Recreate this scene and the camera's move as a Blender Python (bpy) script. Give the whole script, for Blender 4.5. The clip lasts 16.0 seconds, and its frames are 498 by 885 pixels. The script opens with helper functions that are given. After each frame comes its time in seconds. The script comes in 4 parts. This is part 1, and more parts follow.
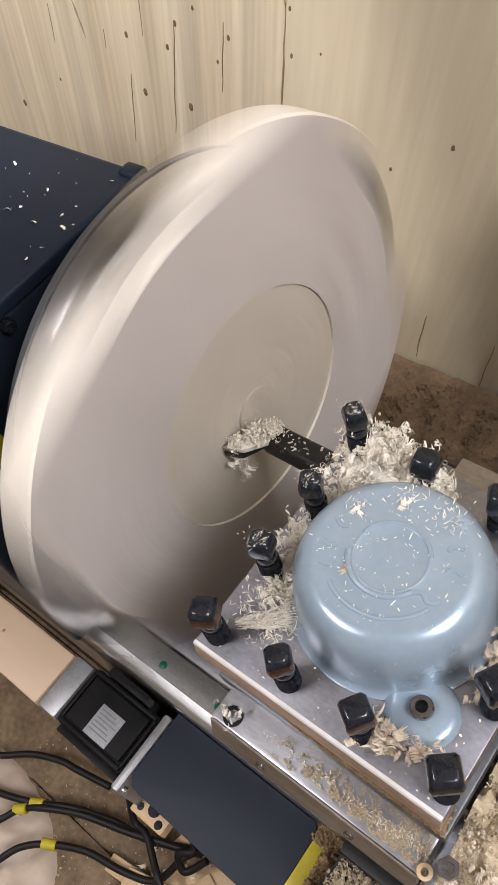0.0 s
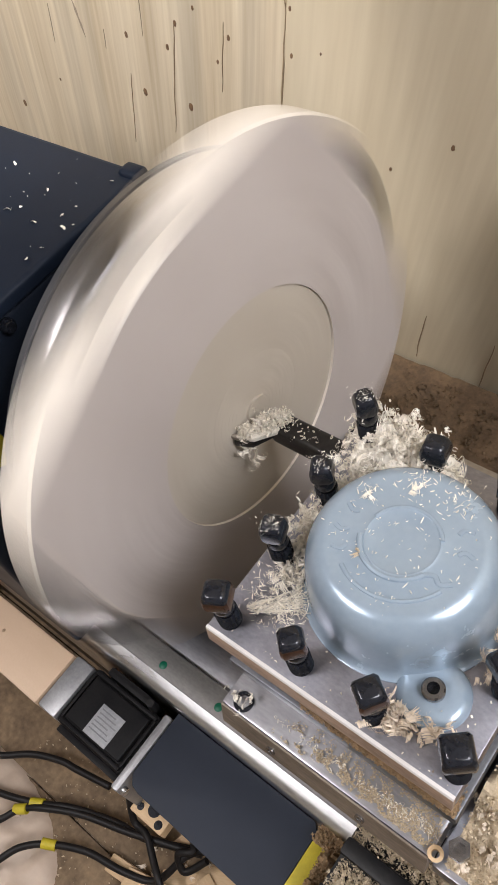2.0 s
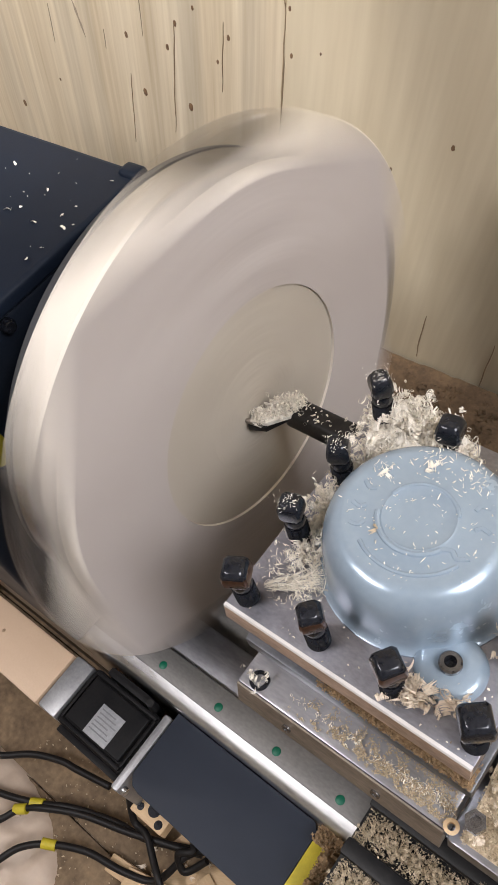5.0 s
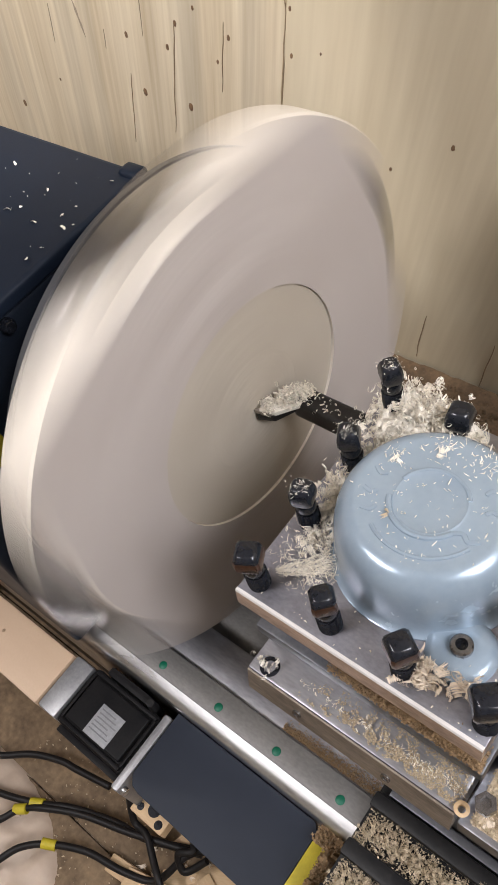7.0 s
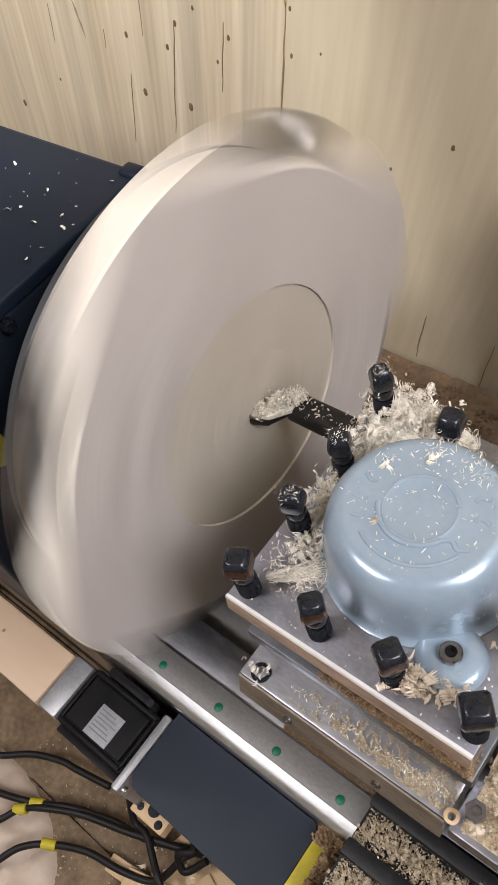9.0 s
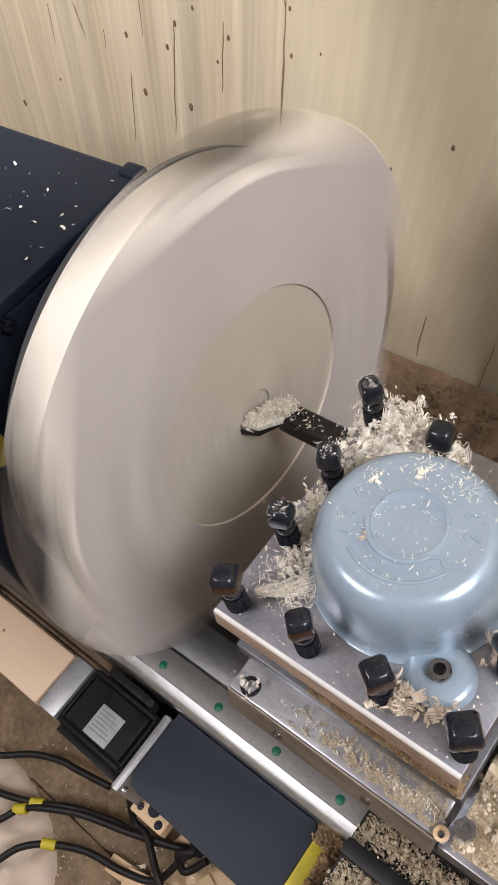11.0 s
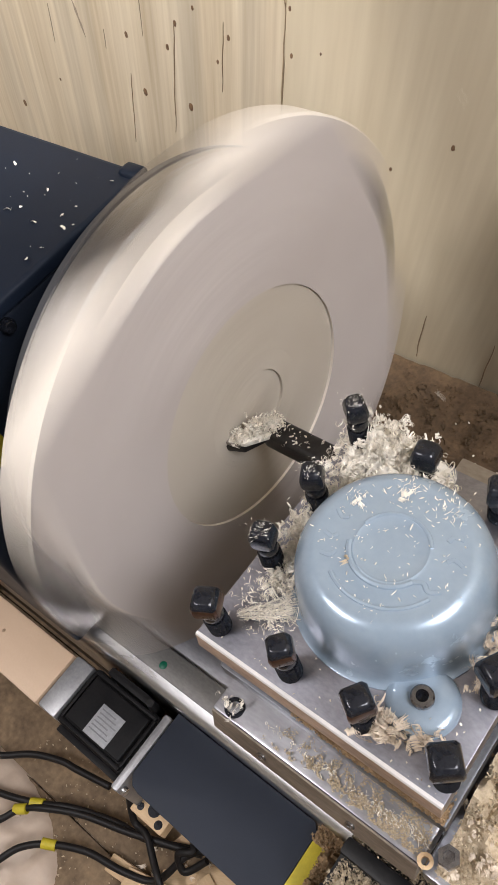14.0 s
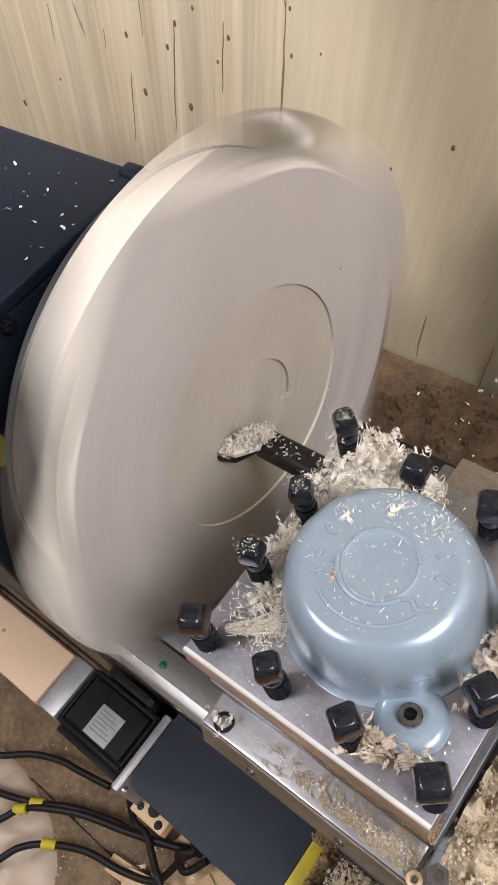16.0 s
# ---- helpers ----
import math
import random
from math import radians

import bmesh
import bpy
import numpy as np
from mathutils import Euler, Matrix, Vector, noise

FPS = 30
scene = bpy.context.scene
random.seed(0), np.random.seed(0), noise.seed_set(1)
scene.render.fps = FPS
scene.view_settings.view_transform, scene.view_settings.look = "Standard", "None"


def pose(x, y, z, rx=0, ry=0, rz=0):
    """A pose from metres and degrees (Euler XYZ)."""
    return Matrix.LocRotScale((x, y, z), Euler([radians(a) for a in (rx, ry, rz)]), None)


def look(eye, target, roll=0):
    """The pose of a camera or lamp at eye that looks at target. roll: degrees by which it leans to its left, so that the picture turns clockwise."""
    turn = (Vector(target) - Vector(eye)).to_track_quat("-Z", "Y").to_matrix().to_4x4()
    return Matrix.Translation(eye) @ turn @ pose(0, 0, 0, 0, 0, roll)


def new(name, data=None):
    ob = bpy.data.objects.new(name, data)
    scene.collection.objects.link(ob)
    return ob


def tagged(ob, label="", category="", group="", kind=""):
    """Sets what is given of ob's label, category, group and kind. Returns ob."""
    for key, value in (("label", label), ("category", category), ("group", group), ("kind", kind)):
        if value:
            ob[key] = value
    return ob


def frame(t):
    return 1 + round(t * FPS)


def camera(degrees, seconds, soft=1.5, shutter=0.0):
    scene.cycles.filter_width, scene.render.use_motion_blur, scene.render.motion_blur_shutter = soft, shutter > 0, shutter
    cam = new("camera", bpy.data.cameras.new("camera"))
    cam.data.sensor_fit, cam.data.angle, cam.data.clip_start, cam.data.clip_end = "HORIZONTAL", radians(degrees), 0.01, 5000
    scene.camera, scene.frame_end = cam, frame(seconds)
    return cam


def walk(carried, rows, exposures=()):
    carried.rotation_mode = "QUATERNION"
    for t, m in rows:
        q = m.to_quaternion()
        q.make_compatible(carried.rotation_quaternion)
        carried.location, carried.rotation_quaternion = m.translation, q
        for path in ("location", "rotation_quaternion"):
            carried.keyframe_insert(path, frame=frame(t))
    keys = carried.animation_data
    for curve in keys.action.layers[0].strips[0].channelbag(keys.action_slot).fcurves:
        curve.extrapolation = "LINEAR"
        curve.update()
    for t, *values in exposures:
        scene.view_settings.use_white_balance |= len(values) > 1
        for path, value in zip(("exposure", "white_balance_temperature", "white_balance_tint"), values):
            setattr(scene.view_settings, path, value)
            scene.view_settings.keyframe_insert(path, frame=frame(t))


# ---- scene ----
# World: x runs along the lathe bed (headstock towards -x), y across it to the wall, z up.
AXIS_Y, AXIS_Z = 0.1543, 1.0238          # spindle axis

cam = camera(34.97, 16.0, soft=1.3, shutter=0.36)
EYE = pose(0.1797, -0.0635, 1.4474, 36.104, 12.023, 38.245)
walk(cam, [(0.0, EYE), (16.0, EYE)], exposures=[(0.0, 0.0), (16.0, 0.0)])

# ---- light: a workshop room with two assumed ceiling lamps and an added, unseen spot ----
world = bpy.data.worlds.new("world")
scene.world = world
world.use_nodes = True
world.node_tree.nodes["Background"].inputs[0].default_value = (1.0, 0.95, 0.88, 1)
world.node_tree.nodes["Background"].inputs[1].default_value = 0.10


def area_lamp(name, eye, target, sx, sy, watts, colour):
    data = bpy.data.lights.new(name, "AREA")
    data.shape, data.size, data.size_y, data.energy, data.color = "RECTANGLE", sx, sy, watts, colour
    ob = new(name, data)
    ob.matrix_world = look(eye, target)
    return ob


area_lamp("ceiling_lamp_light", (0.95, 0.05, 2.40), (0.0, 0.1, 1.0), 0.55, 1.25, 46, (0.94, 0.945, 1.0))
area_lamp("ceiling_lamp_light", (-0.55, -0.75, 2.40), (-0.2, 0.1, 0.9), 0.55, 0.3, 23, (1.0, 0.965, 0.985))
# Added spot without a seen source; its cone edge ends the panel's bright part.
spot = bpy.data.lights.new("added_spot_light", "SPOT")
spot.energy, spot.spot_size, spot.spot_blend, spot.shadow_soft_size, spot.color = 80, radians(30), 0.45, 0.05, (1.0, 0.96, 0.93)
new("added_spot_light", spot).matrix_world = look((-0.60, -0.30, 2.35), (-0.50, 0.436, 1.05))


# ---- materials ----
def mat(name, c1, c2, rough=0.6, metal=0.0, scale=30.0, stretch=(1, 1, 1), bump=0.1, fine=400.0, rough_var=0.1,
        space="Object", island=0.0, obrand=0.0, coat=0.0, dist=0.001, spec=0.5, streak=0.0):
    """Two-scale noise between two colours, with fine relief; island / obrand vary the brightness piece by piece."""
    m = bpy.data.materials.new(name)
    m.use_nodes = True
    nt = m.node_tree
    bsdf = nt.nodes["Principled BSDF"]
    tc = nt.nodes.new("ShaderNodeTexCoord")
    mp = nt.nodes.new("ShaderNodeMapping")
    mp.inputs["Scale"].default_value = stretch
    nt.links.new(tc.outputs[space], mp.inputs["Vector"])
    n1 = nt.nodes.new("ShaderNodeTexNoise")
    n1.inputs["Scale"].default_value, n1.inputs["Detail"].default_value = scale, 6
    n1.inputs["Roughness"].default_value = 0.65
    n2 = nt.nodes.new("ShaderNodeTexNoise")
    n2.inputs["Scale"].default_value, n2.inputs["Detail"].default_value = fine, 3
    nt.links.new(mp.outputs[0], n1.inputs["Vector"])
    nt.links.new(mp.outputs[0], n2.inputs["Vector"])
    mixn = nt.nodes.new("ShaderNodeMix")
    mixn.inputs[0].default_value = 0.35
    nt.links.new(n1.outputs[0], mixn.inputs[2])
    nt.links.new(n2.outputs[0], mixn.inputs[3])
    ramp = nt.nodes.new("ShaderNodeValToRGB")
    ramp.color_ramp.elements[0].position, ramp.color_ramp.elements[1].position = 0.33, 0.67
    ramp.color_ramp.elements[0].color, ramp.color_ramp.elements[1].color = (*c1, 1), (*c2, 1)
    nt.links.new(mixn.outputs[0], ramp.inputs[0])
    col = ramp.outputs[0]
    if streak:
        n3 = nt.nodes.new("ShaderNodeTexNoise")
        n3.inputs["Scale"].default_value, n3.inputs["Detail"].default_value = scale * 0.6, 2
        nt.links.new(mp.outputs[0], n3.inputs["Vector"])
        r3 = nt.nodes.new("ShaderNodeMapRange")
        r3.inputs[1].default_value, r3.inputs[2].default_value = 0.30, 0.52
        r3.inputs[3].default_value, r3.inputs[4].default_value = 1 - streak, 1.0
        nt.links.new(n3.outputs[0], r3.inputs[0])
        h3 = nt.nodes.new("ShaderNodeHueSaturation")
        nt.links.new(r3.outputs[0], h3.inputs["Value"])
        nt.links.new(col, h3.inputs["Color"])
        col = h3.outputs[0]
    for amount, node, out in ((island, "ShaderNodeNewGeometry", "Random Per Island"), (obrand, "ShaderNodeObjectInfo", "Random")):
        if amount:
            src = nt.nodes.new(node)
            hsv = nt.nodes.new("ShaderNodeHueSaturation")
            mr = nt.nodes.new("ShaderNodeMapRange")
            mr.inputs[3].default_value, mr.inputs[4].default_value = 1 - amount, 1 + amount
            nt.links.new(src.outputs[out], mr.inputs[0])
            nt.links.new(mr.outputs[0], hsv.inputs["Value"])
            nt.links.new(col, hsv.inputs["Color"])
            col = hsv.outputs[0]
    nt.links.new(col, bsdf.inputs["Base Color"])
    rr = nt.nodes.new("ShaderNodeMapRange")
    rr.inputs[3].default_value, rr.inputs[4].default_value = max(0.02, rough - rough_var), min(1, rough + rough_var)
    nt.links.new(n1.outputs[0], rr.inputs[0])
    nt.links.new(rr.outputs[0], bsdf.inputs["Roughness"])
    bsdf.inputs["Metallic"].default_value = metal
    bsdf.inputs["Coat Weight"].default_value = coat
    bsdf.inputs["Specular IOR Level"].default_value = spec
    if bump:
        bp = nt.nodes.new("ShaderNodeBump")
        bp.inputs["Strength"].default_value, bp.inputs["Distance"].default_value = bump, dist
        nt.links.new(mixn.outputs[0], bp.inputs["Height"])
        nt.links.new(bp.outputs[0], bsdf.inputs["Normal"])
    return m


PINE = mat("pine_panel", (0.53, 0.42, 0.275), (0.80, 0.69, 0.52), 0.6, scale=3.2, stretch=(9, 9, 0.28), bump=0.10, fine=24, streak=0.30)
PINE_SMOOTH = mat("smooth_pine_panel", (0.60, 0.50, 0.345), (0.77, 0.67, 0.495), 0.55, scale=2.2, stretch=(3.2, 3.2, 0.22), bump=0.05, fine=30, streak=0.20)
KNOT = mat("pine_knot", (0.10, 0.055, 0.03), (0.24, 0.14, 0.075), 0.6, scale=90)
CRACK = mat("panel_seam", (0.15, 0.10, 0.06), (0.40, 0.29, 0.18), 0.8, scale=45)
STAIN = mat("panel_stain", (0.28, 0.22, 0.17), (0.42, 0.33, 0.23), 0.7, scale=20, stretch=(4, 4, 0.5))
NAVY = mat("navy_paint", (0.007, 0.011, 0.021), (0.012, 0.018, 0.031), 0.45, scale=14, fine=900, bump=0.06, spec=0.16)
NAVY_DARK = mat("navy_casting", (0.008, 0.012, 0.022), (0.014, 0.020, 0.032), 0.5, scale=20, fine=700, bump=0.15, spec=0.25)
STEEL = mat("turned_steel", (0.42, 0.42, 0.43), (0.60, 0.60, 0.61), 0.28, 1.0, scale=25, stretch=(1, 1, 1), bump=0.03)
DARK_STEEL = mat("dark_steel", (0.10, 0.105, 0.115), (0.17, 0.175, 0.19), 0.4, 0.8, scale=30, bump=0.05)
JAW = mat("jaw_steel", (0.16, 0.15, 0.15), (0.36, 0.345, 0.34), 0.26, 0.9, scale=40, bump=0.08)
GROUND = mat("ground_steel", (0.26, 0.26, 0.275), (0.42, 0.42, 0.45), 0.34, 1.0, scale=45, stretch=(0.3, 1, 1), bump=0.05, fine=500)
PLATE = mat("tool_post_steel", (0.24, 0.24, 0.27), (0.40, 0.40, 0.45), 0.40, 1.0, scale=60, stretch=(0.6, 1, 1), bump=0.05, fine=600)
# Steel plate edge; the brown it reflects is laid into the base colour.
COPPERY = mat("plate_edge_reflection", (0.20, 0.135, 0.10), (0.58, 0.43, 0.335), 0.36, 0.25, scale=30, stretch=(0.6, 1, 3), bump=0.08)
SLIDE_FRONT = mat("stained_slide_front", (0.10, 0.085, 0.07), (0.34, 0.28, 0.225), 0.4, 0.4, scale=35, stretch=(0.5, 1, 2), bump=0.1)
# Pale colour stands in for lamp light caught by the plate's top edge.
CHAMFER = mat("chamfer_highlight", (0.74, 0.71, 0.69), (0.88, 0.85, 0.83), 0.45, 0.25, scale=40, stretch=(0.2, 1, 1), bump=0.05)
SIDE = mat("worn_steel_side", (0.28, 0.25, 0.22), (0.46, 0.42, 0.38), 0.42, 1.0, scale=40, stretch=(0.5, 1, 3), bump=0.08)
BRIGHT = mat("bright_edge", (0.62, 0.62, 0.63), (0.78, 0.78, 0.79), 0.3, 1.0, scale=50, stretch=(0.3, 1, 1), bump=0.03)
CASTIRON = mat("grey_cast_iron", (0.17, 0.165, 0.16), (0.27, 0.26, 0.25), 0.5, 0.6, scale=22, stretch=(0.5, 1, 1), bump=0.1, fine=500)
DARK_IRON = mat("dark_iron", (0.030, 0.028, 0.027), (0.07, 0.062, 0.056), 0.55, 0.5, scale=30, bump=0.15)
BLACK = mat("blackened_steel", (0.006, 0.007, 0.010), (0.022, 0.024, 0.032), 0.2, 0.2, scale=60, bump=0.08, fine=500, rough_var=0.12)
# Blackened steel with the brown surroundings' reflection put into its colour.
BROWN_REFLECTION = mat("steel_brown_reflection", (0.014, 0.009, 0.008), (0.12, 0.055, 0.032), 0.28, 0.5, scale=50, bump=0.1)
TOOLBAR = mat("black_tool_shank", (0.012, 0.011, 0.011), (0.035, 0.032, 0.030), 0.38, 0.4, scale=50, bump=0.15)
CAP = mat("blue_grey_pressed_metal", (0.285, 0.36, 0.44), (0.335, 0.415, 0.50), 0.26, 0.25, scale=18, fine=300, bump=0.025, rough_var=0.06, coat=0.25)
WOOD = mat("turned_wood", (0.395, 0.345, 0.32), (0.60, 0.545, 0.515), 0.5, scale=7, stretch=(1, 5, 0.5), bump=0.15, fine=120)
WOOD_IN = mat("freshly_turned_wood", (0.41, 0.357, 0.292), (0.555, 0.50, 0.425), 0.40, scale=9, stretch=(1, 4, 0.6), bump=0.08, fine=120)
# Sawn rim, paler than the face: light falling on it is in the colour.
WOOD_RIM = mat("lit_sawn_rim", (0.74, 0.665, 0.57), (0.88, 0.82, 0.735), 0.65, scale=14, stretch=(0.4, 1, 1), bump=0.04, fine=150)
SHAVING = mat("wood_shaving", (0.79, 0.715, 0.60), (0.93, 0.885, 0.80), 0.65, scale=80, bump=0.1, island=0.16)
PINKISH = mat("pale_shaving", (0.60, 0.49, 0.38), (0.82, 0.71, 0.58), 0.65, scale=80, bump=0.1, island=0.12)
DUST = mat("saw_dust", (0.20, 0.125, 0.062), (0.40, 0.27, 0.15), 0.85, scale=150, bump=0.6, fine=900, island=0.25)
DUST_PALE = mat("pale_saw_dust", (0.40, 0.31, 0.20), (0.66, 0.55, 0.40), 0.85, scale=150, bump=0.6, fine=900, island=0.25)
TRAY = mat("dusty_brown_board", (0.055, 0.032, 0.016), (0.165, 0.102, 0.053), 0.8, scale=40, bump=0.6, fine=220)
FLOOR = mat("dusty_floor", (0.075, 0.048, 0.026), (0.29, 0.20, 0.118), 0.8, scale=22, bump=0.5, fine=140)
CREAM = mat("cream_board", (0.50, 0.355, 0.24), (0.58, 0.425, 0.30), 0.55, scale=6, stretch=(1, 3, 1), bump=0.05)
SACK = mat("beige_plastic_sack", (0.48, 0.37, 0.285), (0.60, 0.48, 0.38), 0.5, scale=10, bump=0.2, fine=90)
MOTOR = mat("black_motor", (0.005, 0.005, 0.006), (0.013, 0.012, 0.012), 0.5, 0.0, scale=40, bump=0.1, spec=0.12)
ALU = mat("cast_aluminium", (0.26, 0.26, 0.27), (0.40, 0.40, 0.41), 0.45, 0.7, scale=40, bump=0.08)
LABEL = mat("grey_label", (0.22, 0.22, 0.23), (0.30, 0.30, 0.31), 0.5, scale=50, bump=0.0)
INK = mat("label_ink", (0.12, 0.12, 0.13), (0.18, 0.18, 0.19), 0.6, bump=0.0)
COVER = mat("slate_cover", (0.016, 0.020, 0.030), (0.026, 0.031, 0.044), 0.6, scale=12, fine=1500, bump=0.08, spec=0.25)
YELLOW = mat("yellow_paint", (0.42, 0.34, 0.02), (0.58, 0.47, 0.03), 0.5, scale=30)
GREEN = mat("green_plug", (0.0, 0.10, 0.055), (0.005, 0.16, 0.09), 0.45, scale=60)
CABLE = mat("black_cable", (0.007, 0.006, 0.006), (0.015, 0.013, 0.013), 0.5, scale=60, spec=0.3)
RUBBER = mat("black_rubber", (0.006, 0.006, 0.007), (0.016, 0.015, 0.015), 0.5, scale=70, bump=0.2, spec=0.3)
PLASTER = mat("workshop_plaster", (0.60, 0.56, 0.50), (0.70, 0.66, 0.60), 0.8, scale=4)
OAK = mat("pale_offcut", (0.50, 0.33, 0.18), (0.68, 0.50, 0.30), 0.6, scale=14, stretch=(0.4, 3, 3))
GLOW = bpy.data.materials.new("lamp_diffuser")
GLOW.use_nodes = True
GLOW.node_tree.nodes["Principled BSDF"].inputs["Base Color"].default_value = (0.8, 0.8, 0.8, 1)
GLOW.node_tree.nodes["Principled BSDF"].inputs["Emission Color"].default_value = (1.0, 0.97, 0.95, 1)
GLOW.node_tree.nodes["Principled BSDF"].inputs["Emission Strength"].default_value = 1.0


# ---- building helpers ----
def part(name, bm, material, parent=None, label="", smooth=True):
    me = bpy.data.meshes.new(name)
    bmesh.ops.recalc_face_normals(bm, faces=bm.faces) if len(bm.faces) < 60000 else None
    bm.to_mesh(me)
    bm.free()
    for m in material if isinstance(material, (list, tuple)) else [material]:
        me.materials.append(m)
    if smooth:
        me.polygons.foreach_set("use_smooth", [True] * len(me.polygons))
        me.set_sharp_from_angle(angle=radians(38))
    ob = new(name, me)
    ob.parent = parent
    if label:
        tagged(ob, label)
    return ob


def thing(name, label, category, at=(0, 0, 0), group="", kind=""):
    ob = new(name)
    ob.empty_display_size = 0.02
    ob.location = at
    return tagged(ob, label, category, group, kind)


def box(x0, x1, y0, y1, z0, z1, bev=0.001, seg=2, bm=None):
    own = bmesh.new()
    bmesh.ops.create_cube(own, size=1, matrix=Matrix.LocRotScale(((x0 + x1) / 2, (y0 + y1) / 2, (z0 + z1) / 2), None, (x1 - x0, y1 - y0, z1 - z0)))
    if bev:
        bmesh.ops.bevel(own, geom=own.edges[:], offset=bev, segments=seg, affect="EDGES", profile=0.6)
    if bm is None:
        return own
    me = bpy.data.meshes.new("tmp")
    own.to_mesh(me)
    own.free()
    bm.from_mesh(me)
    bpy.data.meshes.remove(me)
    return bm


def prism(points, z0, z1, bev=0.0, seg=2):
    bm = bmesh.new()
    f = bm.faces.new([bm.verts.new((x, y, z0)) for x, y in points])
    r = bmesh.ops.extrude_face_region(bm, geom=[f])
    bmesh.ops.translate(bm, vec=(0, 0, z1 - z0), verts=[v for v in r["geom"] if isinstance(v, bmesh.types.BMVert)])
    bmesh.ops.recalc_face_normals(bm, faces=bm.faces)
    if bev:
        bmesh.ops.bevel(bm, geom=bm.edges[:], offset=bev, segments=seg, affect="EDGES", profile=0.6)
    return bm


def revolve(profile, n=48, axis="z", close=False, bm=None):
    """Turns a profile of (radius, height) about an axis."""
    bm = bm or bmesh.new()
    rings = []
    for r, h in profile:
        ring = []
        for i in range(n if r > 1e-7 else 1):
            a = 2 * math.pi * i / n
            c, s = r * math.cos(a), r * math.sin(a)
            ring.append(bm.verts.new((c, s, h) if axis == "z" else (h, c, s)))
        rings.append(ring)
    pairs = list(zip(rings, rings[1:])) + ([(rings[-1], rings[0])] if close else [])
    for a, b in pairs:
        for i in range(n):
            q = [a[i % len(a)], a[(i + 1) % len(a)], b[(i + 1) % len(b)], b[i % len(b)]]
            q = list(dict.fromkeys(q))
            if len(q) > 2:
                bm.faces.new(q)
    return bm


def tube(points, radius, n=10, caps=True):
    """A round cable through smooth points."""
    pts = [Vector(p) for p in points]
    path = []
    for i in range(len(pts) - 1):
        p0, p1, p2, p3 = pts[max(i - 1, 0)], pts[i], pts[i + 1], pts[min(i + 2, len(pts) - 1)]
        for k in range(8):
            t = k / 8
            path.append(0.5 * (2 * p1 + (p2 - p0) * t + (2 * p0 - 5 * p1 + 4 * p2 - p3) * t * t + (3 * p1 - p0 - 3 * p2 + p3) * t ** 3))
    path.append(pts[-1])
    bm = bmesh.new()
    rings = []
    for i, p in enumerate(path):
        d = (path[min(i + 1, len(path) - 1)] - path[max(i - 1, 0)]).normalized()
        u = d.orthogonal().normalized() if i == 0 else (u - d * u.dot(d)).normalized()
        w = d.cross(u)
        rings.append([bm.verts.new(p + radius * (math.cos(2 * math.pi * k / n) * u + math.sin(2 * math.pi * k / n) * w)) for k in range(n)])
    for a, b in zip(rings, rings[1:]):
        for k in range(n):
            bm.faces.new((a[k], a[(k + 1) % n], b[(k + 1) % n], b[k]))
    if caps:
        bm.faces.new(rings[0][::-1]), bm.faces.new(rings[-1])
    return bm


def sheet(x0, x1, y0, y1, z, n, m, rise, seed=0, freq=40.0, edge=0.0, clip=0.0):
    """An uneven blanket of dust or a heap; rise(u, v) is its height, u and v from 0 to 1."""
    bm = bmesh.new()
    g = []
    for i in range(n + 1):
        row = []
        for j in range(m + 1):
            u, v = i / n, j / m
            x, y = x0 + (x1 - x0) * u, y0 + (y1 - y0) * v
            wob = edge * noise.noise((x * 90 + seed, y * 90, 3.1))
            q = noise.fractal((x * freq + seed, y * freq, seed), 0.7, 2.1, 4)
            h = max(0.0, rise(u, v) * (1 + 0.55 * q))
            row.append(bm.verts.new((x + wob * (v in (0, 1)), y + wob, z + h)))
        g.append(row)
    for i in range(n):
        for j in range(m):
            quad = (g[i][j], g[i + 1][j], g[i + 1][j + 1], g[i][j + 1])
            if not clip or max(v.co.z for v in quad) > z + clip:
                bm.faces.new(quad)
    if clip:
        bmesh.ops.delete(bm, geom=[v for v in bm.verts if not v.link_faces], context="VERTS")
    return bm


def curls(spots, seed, length=(0.006, 0.020), width=(0.0006, 0.0022), curl=(1.5, 7.0), tilt=1.3):
    """Curled ribbons of wood; spots are (x, y, z, spread) and a count."""
    rnd = random.Random(seed)
    verts, faces = [], []
    for (x, y, z, spread, up), count in spots:
        for _ in range(count):
            c = Vector((x + rnd.gauss(0, spread), y + rnd.gauss(0, spread), z + abs(rnd.gauss(0, up))))
            n = rnd.randint(6, 11)
            ln, wd, k = rnd.uniform(*length), rnd.uniform(*width), rnd.uniform(*curl) * rnd.choice((-1, 1))
            turn = Euler((rnd.uniform(-tilt, tilt), rnd.uniform(-tilt, tilt), rnd.uniform(0, 6.28))).to_matrix()
            p, a, twist, tw = Vector((0, 0, 0)), 0.0, rnd.uniform(-0.25, 0.25), 0.0
            base = len(verts)
            for i in range(n + 1):
                w = wd * (0.35 + 0.65 * math.sin(math.pi * (0.12 + 0.8 * i / n)))
                side = Vector((math.sin(tw) * 0.5, math.cos(tw), math.sin(tw)))
                verts.append(c + turn @ (p - side * w)), verts.append(c + turn @ (p + side * w))
                p = p + Vector((math.cos(a), 0, math.sin(a))) * (ln / n)
                a += k / n * (1 + 0.06 * i)
                tw += twist
            for i in range(n):
                b = base + 2 * i
                faces.append((b, b + 1, b + 3, b + 2))
    return verts, faces


